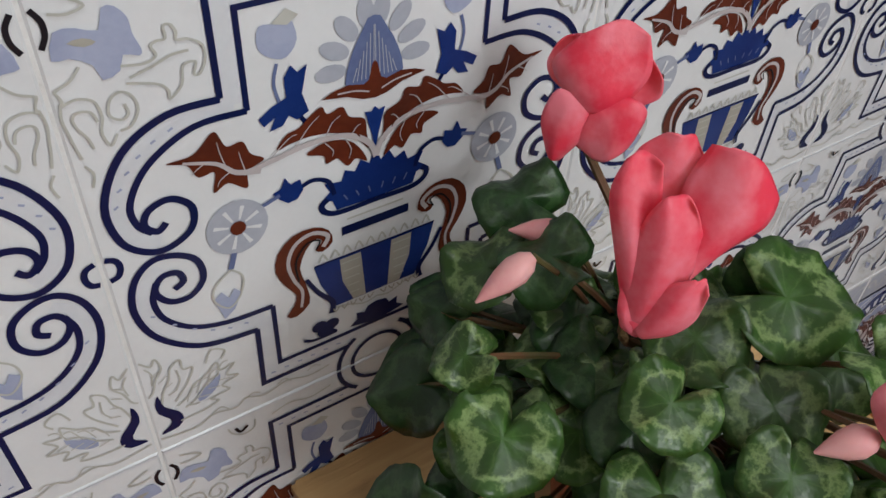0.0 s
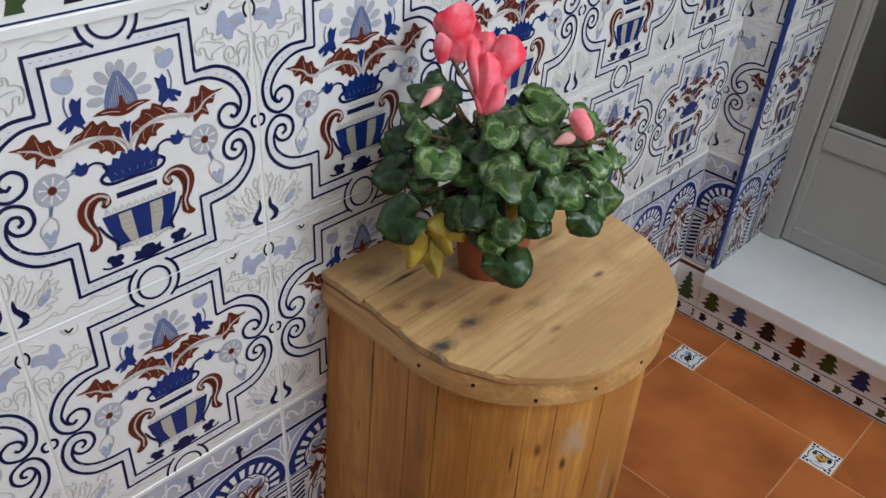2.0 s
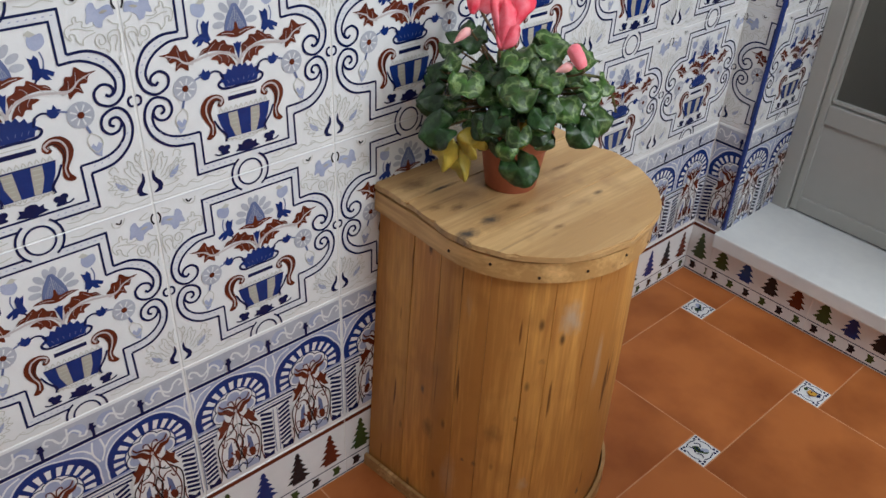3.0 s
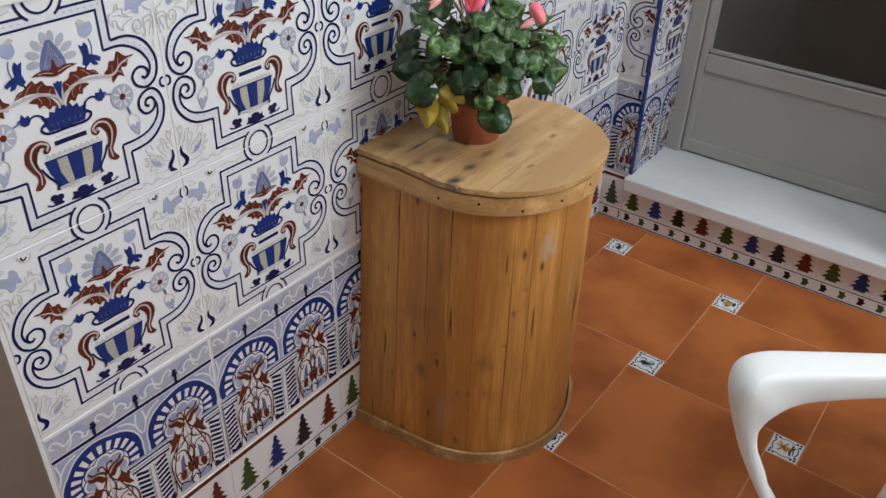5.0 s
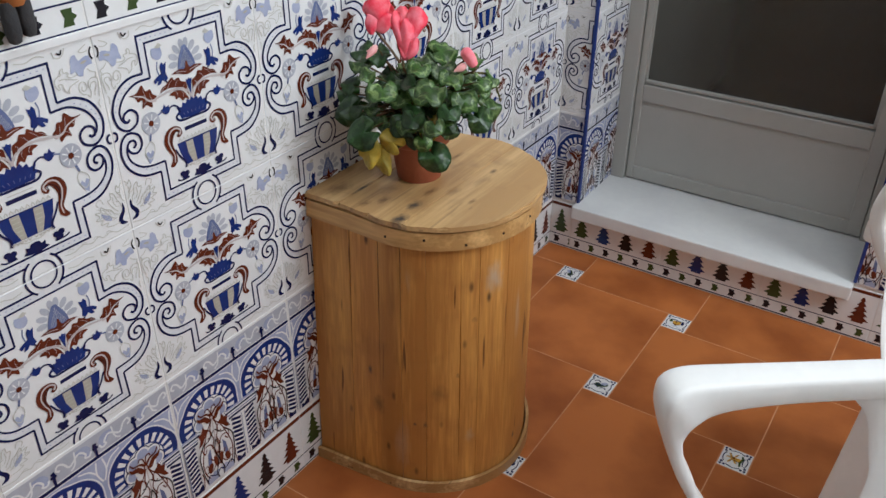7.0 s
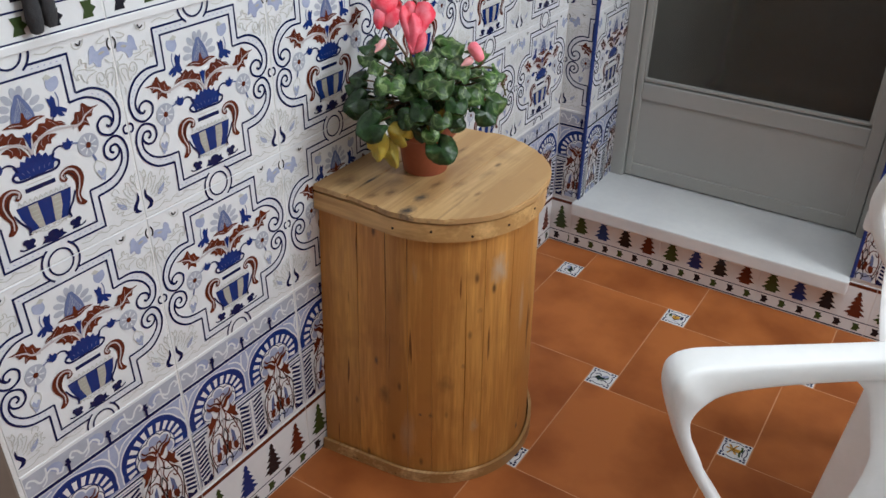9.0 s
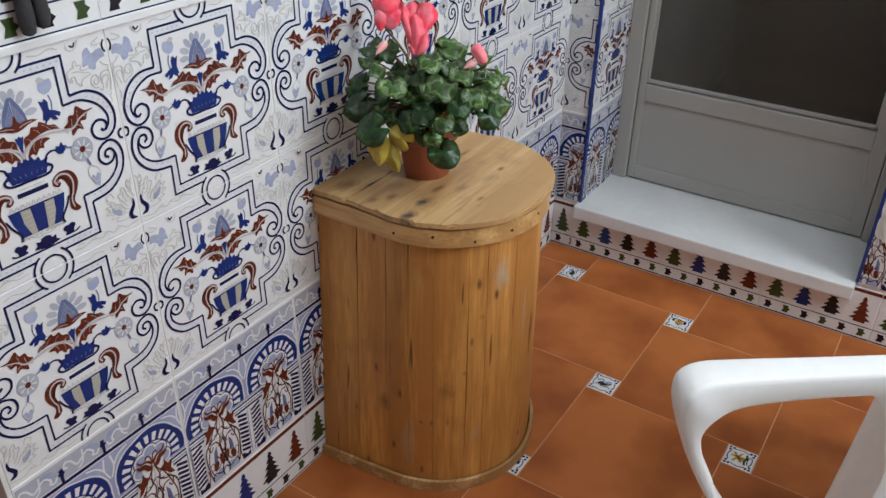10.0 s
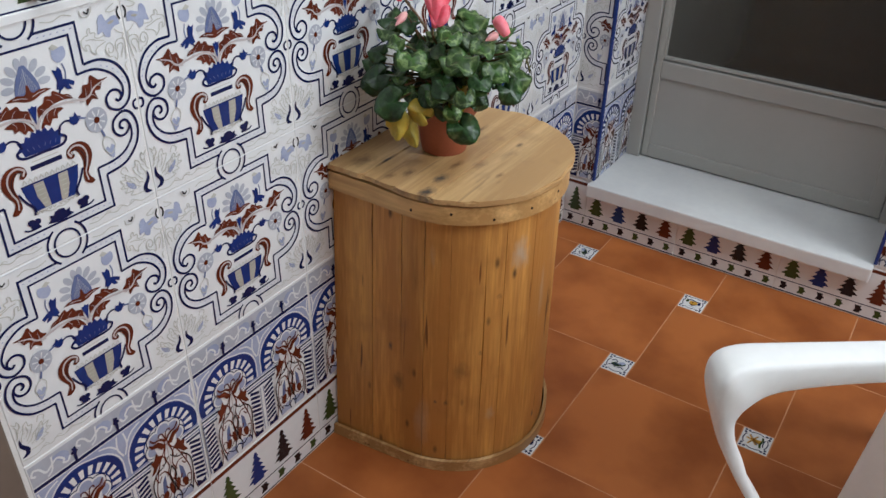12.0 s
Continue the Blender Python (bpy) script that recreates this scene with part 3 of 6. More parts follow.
    # blue side blossoms
    a.fill([(0.122, 0.272), (0.139, 0.262), (0.15, 0.277), (0.163, 0.258), (0.162, 0.222), (0.188, 0.212), (0.212, 0.196), (0.204, 0.18), (0.183, 0.192), (0.195, 0.168),
            (0.172, 0.172), (0.16, 0.188), (0.146, 0.176), (0.124, 0.186), (0.134, 0.222)], BLUE, 2)
    a.line([(0.172, 0.21), (0.18, 0.25), (0.172, 0.285)], 0.006, SLATE, 1)
    a.line([(0.14, 0.18), (0.13, 0.163), (0.125, 0.15)], 0.008, NAVY, 1)
    a.fill([(0.135, 0.318), (0.155, 0.292), (0.18, 0.297), (0.2, 0.318), (0.195, 0.352), (0.165, 0.35), (0.145, 0.356)], LILAC, 1, smooth=3)
    a.fill([(0.13, 0.358), (0.15, 0.372), (0.175, 0.352), (0.15, 0.345)], GREY, 2)
    # acanthus leaves: brown lobes on both sides of a pale rib
    a.fill([(0.187, 0.128), (0.169, 0.152), (0.144, 0.159), (0.122, 0.176), (0.101, 0.186), (0.091, 0.169), (0.063, 0.174), (0.05, 0.151), (0.021, 0.137), (0.017, 0.106), (0.013, 0.072), (0.034, 0.097), (0.072, 0.124), (0.121, 0.135), (0.159, 0.133)], BROWN, 2, smooth=5)
    a.fill([(0.134, 0.101), (0.097, 0.114), (0.055, 0.103), (0.031, 0.078), (0.017, 0.046), (0.04, 0.059), (0.057, 0.049), (0.076, 0.072), (0.098, 0.068), (0.103, 0.087)], BROWN, 2, smooth=5)
    a.fill([(0.367, 0.166), (0.333, 0.167), (0.316, 0.174), (0.286, 0.199), (0.27, 0.166), (0.243, 0.166), (0.232, 0.139), (0.21, 0.12), (0.24, 0.106), (0.245, 0.073), (0.276, 0.095), (0.302, 0.085), (0.295, 0.124), (0.322, 0.124), (0.336, 0.152)], BROWN, 2, smooth=5)
    a.line([(0.0, 0.052), (0.014, 0.086), (0.059, 0.116), (0.129, 0.123), (0.19, 0.114), (0.248, 0.106)], 0.012, TAN, 4, taper=(1, 0.8))
    a.line([(0.032, 0.105), (0.066, 0.147), (0.112, 0.154)], 0.003, BROWN, 4)
    a.line([(0.343, 0.16), (0.291, 0.141), (0.261, 0.113), (0.219, 0.101)], 0.012, TAN, 4, taper=(0.4, 1))
    for p in (((0.20, 0.118), (0.165, 0.146), (0.15, 0.149)), ((0.155, 0.124), (0.128, 0.156), (0.108, 0.172)), ((0.10, 0.122), (0.085, 0.150), (0.068, 0.160)), ((0.05, 0.112), (0.038, 0.128), (0.03, 0.130)),
              ((0.10, 0.114), (0.085, 0.094), (0.088, 0.082)), ((0.06, 0.108), (0.05, 0.085), (0.055, 0.066)), ((0.275, 0.125), (0.282, 0.155), (0.285, 0.180)), ((0.245, 0.108), (0.25, 0.135), (0.252, 0.150)),
              ((0.27, 0.118), (0.288, 0.108), (0.295, 0.096)), ((0.31, 0.148), (0.325, 0.140), (0.333, 0.132))):
        a.line(p, 0.0024, TAN, 4, smooth=3, taper=(1, 0.4))
    # bud, daisy and bell
    a.line([(0.086, -0.005), (0.096, 0.028), (0.125, 0.043), (0.152, 0.036)], 0.009, NAVY, 2)
    a.fill([(0.146, 0.03), (0.15, 0.055), (0.168, 0.05), (0.178, 0.068), (0.187, 0.048), (0.203, 0.042), (0.192, 0.026), (0.176, 0.012), (0.158, 0.014)], BLUE, 2)
    a.line([(0.19, 0.035), (0.225, 0.024)], 0.008, SLATE, 2, smooth=0)
    a.oval(0.272, -0.002, 0.056, 0.058, STONE, 2, n=20)
    for k in range(8):
        t = math.pi / 4 * k + 0.3
        a.line([(0.272 + 0.016 * math.cos(t), -0.002 + 0.017 * math.sin(t)), (0.272 + 0.044 * math.cos(t), -0.002 + 0.046 * math.sin(t))], 0.008, WHITE, 3, smooth=0, taper=(0.5, 1.0))
    a.oval(0.272, -0.002, 0.0145, 0.015, BROWN, 4, n=10)
    a.line([(0.285, -0.056), (0.296, -0.09)], 0.011, SLATE, 2, smooth=0)
    a.line([(0.296, -0.09), (0.277, -0.115), (0.285, -0.155), (0.31, -0.18), (0.335, -0.152), (0.33, -0.118), (0.296, -0.09)], 0.004, GREY, 3)
    a.fill([(0.284, -0.152), (0.296, -0.138), (0.308, -0.156), (0.32, -0.136), (0.337, -0.15), (0.328, -0.18), (0.322, -0.205), (0.3, -0.188)], LILAC, 2)
    # handles and feet
    a.fill([(0.117, -0.131), (0.095, -0.115), (0.102, -0.083), (0.133, -0.064), (0.175, -0.067), (0.207, -0.097), (0.215, -0.142), (0.198, -0.184), (0.179, -0.216), (0.186, -0.244), (0.203, -0.266), (0.182, -0.276), (0.153, -0.254), (0.153, -0.219), (0.16, -0.184), (0.166, -0.151), (0.151, -0.112), (0.129, -0.094), (0.116, -0.105), (0.132, -0.12)], BROWN, 2, smooth=2)
    a.line([(0.116, -0.118), (0.105, -0.095), (0.136, -0.076), (0.172, -0.089), (0.189, -0.128), (0.181, -0.174), (0.166, -0.212), (0.171, -0.254)], 0.010, TAN, 3, taper=(1.0, 0.6))
    a.line([(0.131, -0.118), (0.123, -0.098), (0.15, -0.096), (0.174, -0.133), (0.171, -0.183)], 0.0035, BLACK, 4)
    a.line([(0.155, -0.188), (0.133, -0.233), (0.103, -0.275), (0.106, -0.307)], 0.012, NAVY, 2, taper=(0.7, 1.2))
    for x, y, r in ((0.135, -0.333, 0.018), (0.108, -0.338, 0.018), (0.122, -0.352, 0.02)):
        a.oval(x, y, r, r * 0.85, NAVY, 2, n=10)
    a.line([(0.122, -0.352), (0.10, -0.366), (0.15, -0.366), (0.172, -0.355)], 0.008, NAVY, 2)
    a.fill([(0, -0.325), (0.022, -0.33), (0.03, -0.345), (0.05, -0.338), (0.048, -0.358), (0.066, -0.372), (0.03, -0.38), (0, -0.384)], NAVY, 2)
    # pale corner foliage, drawn in grey line
    g, w = GREY, 0.0040
    a.fill([(0.40, -0.375), (0.375, -0.362), (0.352, -0.345), (0.36, -0.375), (0.38, -0.395), (0.402, -0.40)], LILAC, 1, smooth=2)
    a.line([(0.445, -0.43), (0.40, -0.43), (0.365, -0.42), (0.38, -0.405), (0.34, -0.40), (0.352, -0.38), (0.318, -0.368), (0.34, -0.355), (0.322, -0.33), (0.35, -0.335),
            (0.355, -0.31), (0.38, -0.332), (0.405, -0.345), (0.42, -0.37), (0.445, -0.385)], w, g)
    a.line([(0.445, -0.37), (0.415, -0.33), (0.40, -0.295), (0.418, -0.29), (0.42, -0.262), (0.44, -0.275), (0.448, -0.305), (0.462, -0.33), (0.47, -0.36)], w, g)
    a.line([(0.49, -0.23), (0.472, -0.25), (0.462, -0.235), (0.455, -0.265), (0.47, -0.29), (0.48, -0.32), (0.49, -0.33)], w, g)
    a.line([(0.12, -0.462), (0.17, -0.468), (0.22, -0.452), (0.27, -0.466), (0.31, -0.45), (0.335, -0.466), (0.38, -0.455), (0.42, -0.472), (0.49, -0.462)], w, g)
    a.line([(0.12, 0.468), (0.17, 0.458), (0.22, 0.472), (0.262, 0.46)], w, g)
    a.line([(0.30, 0.47), (0.305, 0.445), (0.33, 0.438), (0.352, 0.455), (0.36, 0.476)], w, g)
    a.line([(0.318, 0.462), (0.335, 0.452), (0.345, 0.47)], 0.007, BLACK, 3)
    a.line([(0.375, -0.30), (0.36, -0.27), (0.335, -0.285), (0.345, -0.305)], w, g)
    for k in range(4):
        x, y = 0.425 - 0.022 * k, -0.385 + 0.012 * k
        a.line([(x, y), (x - 0.012, y + 0.03), (x - 0.026, y + 0.034)], w * 0.6, g, smooth=3)
        a.line([(x, y - 0.012), (x - 0.024, y - 0.018)], w * 0.6, g, smooth=0)
        a.line([(0.455 + 0.006 * k, -0.345 + 0.022 * k), (0.436 + 0.006 * k, -0.338 + 0.024 * k)], w * 0.6, g, smooth=0)
        a.line([(0.14 + 0.07 * k, -0.452 - 0.006 * (k % 2)), (0.155 + 0.07 * k, -0.443), (0.172 + 0.07 * k, -0.452)], w * 0.7, g, smooth=3)
    a.line([(0.43, -0.40), (0.405, -0.385), (0.38, -0.355), (0.355, -0.345)], w * 0.8, g)
    a.line([(0.44, -0.34), (0.428, -0.315), (0.43, -0.285)], w * 0.8, g)
    a.line([(0.478, -0.30), (0.474, -0.27), (0.484, -0.25)], w * 0.8, g)
    # bell flower, curled leaf and scrolls of the upper corners
    bell = [(0.470, 0.412), (0.442, 0.412), (0.415, 0.402), (0.405, 0.431), (0.388, 0.430), (0.374, 0.410), (0.373, 0.388), (0.365, 0.362), (0.370, 0.353), (0.391, 0.360), (0.399, 0.338), (0.424, 0.330), (0.432, 0.355), (0.459, 0.372), (0.481, 0.374)]
    a.fill(bell, LILAC, 1, smooth=2)
    a.fill([(0.457, 0.394), (0.437, 0.397), (0.421, 0.388), (0.437, 0.384)], BEIGE, 2, smooth=2)
    a.line([(0.398, 0.345), (0.366, 0.340), (0.348, 0.348), (0.353, 0.363), (0.344, 0.369), (0.331, 0.370), (0.331, 0.388), (0.321, 0.388), (0.315, 0.375), (0.317, 0.364), (0.300, 0.361), (0.282, 0.348), (0.280, 0.326),
            (0.290, 0.305), (0.300, 0.305), (0.295, 0.324), (0.314, 0.322), (0.320, 0.294), (0.340, 0.276), (0.341, 0.291), (0.356, 0.305), (0.396, 0.317)], w, g)
    a.line([(0.390, 0.324), (0.356, 0.333), (0.328, 0.343), (0.302, 0.344)], w, g)
    a.line([(0.450, 0.358), (0.466, 0.341), (0.484, 0.333), (0.490, 0.330)], w, g)
    a.line([(0.489, 0.330), (0.483, 0.314), (0.488, 0.307)], w, g)
    a.line([(0.486, 0.311), (0.490, 0.287), (0.487, 0.262), (0.483, 0.235), (0.479, 0.217)], w, g)
    a.line([(0.485, 0.307), (0.466, 0.312), (0.444, 0.303), (0.438, 0.277), (0.444, 0.250), (0.436, 0.227), (0.424, 0.243)], w, g)
    a.line([(0.460, 0.229), (0.464, 0.248), (0.475, 0.270), (0.476, 0.286), (0.466, 0.292), (0.451, 0.287), (0.445, 0.270)], w, g)
    a.line([(0.419, 0.246), (0.402, 0.250), (0.388, 0.273), (0.392, 0.296), (0.407, 0.307), (0.423, 0.298), (0.428, 0.275), (0.413, 0.263), (0.402, 0.271), (0.405, 0.287)], w, g)
    a.line([(0.467, 0.465), (0.440, 0.452), (0.425, 0.440), (0.448, 0.433), (0.470, 0.438)], w, g)
    a.line([(0.479, 0.205), (0.470, 0.188), (0.476, 0.165)], w, g)
    a.line([(-0.5 + 0.006, 0.4935), (0.5 - 0.006, 0.4935)], 0.006, PALE, 1, False, 0)
    return a.mesh("vase_tile")


def arch_tile():
    """Two lobed arches over scrollwork panels, with a scrolled band above."""
    a = Art(W)
    a.body(-W / 2 + J, -W / 2 + J, W / 2 - J, W / 2 - J, WHITE)
    a.fill([(0, 0.475), (0.488, 0.475), (0.488, 0.345), (0, 0.345)], STONE, 1)
    a.fill([(0, 0.308), (0.488, 0.308), (0.488, -0.02), (0, -0.02)], LILAC, 1)
    a.line([(-0.49, 0.327), (0.49, 0.327)], 0.022, NAVY, 2, False, 0)
    for k in (0, 1):
        c = 0.125 + 0.25 * k
        a.fill([(c - 0.085, 0.36), (c - 0.04, 0.41), (c, 0.44), (c - 0.06, 0.455), (c - 0.10, 0.42)], LILAC, 2, smooth=2)
        a.line([(c - 0.10, 0.395), (c - 0.085, 0.37), (c - 0.06, 0.378), (c - 0.066, 0.40), (c - 0.03, 0.43), (c + 0.03, 0.39), (c + 0.06, 0.43), (c + 0.09, 0.445), (c + 0.105, 0.42), (c + 0.085, 0.405)], 0.012, WHITE, 3)
        a.line([(c + 0.03, 0.358), (c, 0.385), (c - 0.01, 0.46)], 0.010, WHITE, 3)
    for x in (0.0, 0.25):
        a.line([(x, 0.34), (x, 0.375), (x - 0.004, 0.40), (x + 0.002, 0.425)], 0.024, NAVY, 4, mirror=x > 0, taper=(0.6, 1.0))
        a.oval(x, 0.395, 0.02, 0.012, NAVY, 4, mirror=x > 0, n=8)
    # spandrel ornament
    a.line([(0.02, 0.30), (0.03, 0.22), (0.005, 0.15)], 0.010, WHITE, 2)
    a.line([(0.03, 0.22), (0.07, 0.27), (0.13, 0.295)], 0.010, WHITE, 2)
    a.line([(0.48, 0.30), (0.47, 0.22), (0.492, 0.15)], 0.010, WHITE, 2)
    a.line([(0.47, 0.22), (0.43, 0.27), (0.37, 0.295)], 0.010, WHITE, 2)
    # lobed arch
    cx, cy = 0.25, 0.055
    edge = [(cx + (0.225 + 0.014 * abs(math.cos(2.5 * t))) * math.cos(t), cy + (0.225 + 0.014 * abs(math.cos(2.5 * t))) * math.sin(t)) for t in (math.pi * (k / 30 * 1.16 - 0.08) for k in range(31))]
    a.fill(edge, BLUE, 2)
    a.line([(cx + (p[0] - cx) * 1.03, cy + (p[1] - cy) * 1.03) for p in edge], 0.008, WHITE, 2, smooth=0)
    for k in range(13):
        t = math.pi * (k / 12 * 1.12 - 0.06)
        a.line([(cx + 0.145 * math.cos(t), cy + 0.145 * math.sin(t)), (cx + 0.2 * math.cos(t), cy + 0.2 * math.sin(t))], 0.027, WHITE, 3, smooth=0, taper=(0.75, 1.15))
    a.oval(cx, cy, 0.138, 0.138, WHITE, 4, n=24)
    for k in range(5):
        t = math.pi * (k / 4 * 1.1 - 0.05)
        x, y = cx + 0.085 * math.cos(t), cy + 0.085 * math.sin(t)
        a.oval(x, y, 0.056, 0.056, NAVY, 5, n=16)
        a.oval(x, y, 0.05, 0.05, WHITE, 6, n=16)
        a.oval(x, y, 0.038, 0.038, LILAC, 7, n=14)
    a.oval(cx, cy - 0.01, 0.075, 0.07, WHITE, 8, n=16)
    # striped ground, imposts and columns
    a.fill([(0, -0.02), (0.488, -0.02), (0.488, -0.47), (0, -0.47)], WHITE, 3)
    for k in range(9):
        y = -0.115 - 0.036 * k
        for x0, x1 in ((0.022, 0.098), (0.402, 0.478)):
            d = 0.03 if x0 < 0.2 else -0.03
            a.line([(x0, y - d / 2), (x1, y + d / 2)], 0.021, NAVY, 4, smooth=0)
    for y, h in ((-0.03, 0.014), (-0.055, 0.008), (-0.078, 0.016)):
        a.line([(0.0, y), (0.488, y)], h, NAVY if h > 0.01 else SLATE, 4, smooth=0)
    a.line([(0.0, -0.10), (0.0, -0.46)], 0.03, WHITE, 6, False, 0)
    a.line([(0.013, -0.10), (0.016, -0.28), (0.013, -0.46)], 0.005, SLATE, 6, smooth=0)
    a.line([(0.486, -0.05), (0.484, -0.28), (0.486, -0.46)], 0.005, SLATE, 6, smooth=0)
    a.fill([(0.03, -0.47), (0.03, -0.43), (0.06, -0.445), (0.10, -0.41), (0.115, -0.47)], NAVY, 5)
    a.fill([(0.47, -0.47), (0.47, -0.43), (0.44, -0.445), (0.40, -0.41), (0.385, -0.47)], NAVY, 5)
    # scrollwork panel
    panel = [(0.105, -0.465), (0.098, -0.30), (0.108, -0.14), (0.125, -0.05), (0.16, 0.0), (0.25, 0.03), (0.34, 0.0), (0.375, -0.05), (0.392, -0.14), (0.402, -0.30), (0.395, -0.465)]
    a.fill(panel, WHITE, 9)
    for s in (1, -1):
        def m(pts):
            return [(0.25 + s * (x - 0.25), y) for x, y in pts]
        a.line(m([(0.25, 0.055), (0.285, 0.09), (0.325, 0.10), (0.345, 0.13)]), 0.016, BROWN, 11, taper=(1.1, 0.5))
        a.line(m([(0.25, 0.06), (0.262, 0.115), (0.285, 0.125), (0.29, 0.105)]), 0.0075, BROWN, 11)
        a.line(m([(0.258, 0.06), (0.272, 0.0), (0.31, -0.06), (0.345, -0.16), (0.372, -0.27), (0.36, -0.37), (0.33, -0.42)]), 0.008, BROWN, 10)
        a.fill(m([(0.285, -0.03), (0.315, -0.01), (0.325, 0.02), (0.345, -0.02), (0.372, -0.03), (0.36, -0.07), (0.382, -0.12), (0.35, -0.11), (0.322, -0.07)]), BROWN, 11)
        a.line(m([(0.30, -0.03), (0.275, -0.06), (0.285, -0.10), (0.305, -0.095)]), 0.008, BROWN, 11)
        a.line(m([(0.335, -0.15), (0.30, -0.15), (0.275, -0.19), (0.262, -0.25), (0.29, -0.29), (0.31, -0.26)]), 0.009, BROWN, 11)
        a.fill(m([(0.262, -0.28), (0.285, -0.26), (0.29, -0.31), (0.27, -0.37), (0.25, -0.35)]), BROWN, 11)
        a.fill(m([(0.30, -0.18), (0.325, -0.22), (0.335, -0.30), (0.315, -0.34), (0.30, -0.27)]), SLATE, 10)
        a.fill(m([(0.262, -0.39), (0.30, -0.38), (0.335, -0.41), (0.37, -0.42), (0.36, -0.46), (0.27, -0.455)]), LILAC, 10)
        a.line(m([(0.25, -0.39), (0.29, -0.42), (0.34, -0.39), (0.365, -0.43)]), 0.009, NAVY, 11)
        a.line(m([(0.395, -0.45), (0.385, -0.38), (0.392, -0.33)]), 0.007, BROWN, 10)
        a.line(m([(0.256, -0.06), (0.30, -0.11), (0.352, -0.13), (0.388, -0.20), (0.382, -0.33), (0.36, -0.44)]), 0.007, BLACK, 13)
        a.line(m([(0.25, -0.14), (0.272, -0.22), (0.252, -0.30), (0.28, -0.40), (0.268, -0.455)]), 0.007, BLACK, 13)
        a.fill(m([(0.252, 0.03), (0.268, 0.045), (0.30, 0.085), (0.335, 0.085), (0.36, 0.105), (0.345, 0.065), (0.31, 0.05), (0.285, 0.015)]), BROWN, 12, smooth=2)
        a.fill(m([(0.30, -0.31), (0.325, -0.30), (0.345, -0.33), (0.335, -0.375), (0.31, -0.36)]), BROWN, 12, smooth=2)
        a.line(m([(0.258, 0.03), (0.28, -0.06), (0.262, -0.13), (0.285, -0.20)]), 0.0075, BROWN, 11)
        a.line(m([(0.33, -0.10), (0.36, -0.15), (0.345, -0.20), (0.325, -0.17)]), 0.0075, BROWN, 11)
        a.line(m([(0.372, -0.31), (0.345, -0.30), (0.335, -0.34), (0.355, -0.36)]), 0.007, BROWN, 11)
        a.line(m([(0.25, -0.24), (0.28, -0.33), (0.31, -0.37), (0.345, -0.355)]), 0.007, BROWN, 11)
    a.line([(0.25, 0.06), (0.25, -0.1), (0.25, -0.2)], 0.008, TAN, 10)
    return a.mesh("arch_tile")


SKIRT = 0.132


def tree_tile():
    """A low tile with four stepped trees over a row of small flags."""
    a = Art(1.0)
    a.body(-W / 2 + J, 0, W / 2 - J, SKIRT, WHITE)
    a.line([(-W / 2 + J, SKIRT - 0.0065), (W / 2 - J, SKIRT - 0.0065)], 0.0085, BROWN, 1, False, 0)
    a.line([(-W / 2 + J, 0.0345), (W / 2 - J, 0.0345)], 0.0022, NAVY, 1, False, 0)
    a.line([(-W / 2 + J, 0.0035), (W / 2 - J, 0.0035)], 0.0028, NAVY, 1, False, 0)
    for k, mat in enumerate((GREEN, BLUE, BLACK, BROWN)):
        x = -0.09375 + 0.0625 * k
        right = []
        for i in range(5):
            y, hw = 0.112 - 0.0128 * i, 0.0035 + 0.0043 * i
            right += [(hw * 0.55, y), (hw + 0.0022, y - 0.0092), (hw * 0.55 + 0.001, y - 0.0105)]
        right += [(0.0125, 0.044)]
        a.fill([(x + px, py) for px, py in right] + [(x - px, py) for px, py in right[::-1]], mat, 2, False)
    for k in range(6):
        x, mat = -W / 2 + W / 6 * (k + 0.5), (BLACK, GREEN)[k % 2]
        pts = [(-0.008, 0.029), (0.0065, 0.029), (0.0055, 0.024), (0.011, 0.0195), (0.0055, 0.015), (0.0065, 0.010), (-0.008, 0.010), (-0.0045, 0.0195)]
        a.fill([(x + px, py) for px, py in pts], mat, 2, False)
    return a.mesh("tree_tile")


INSET = 0.0575


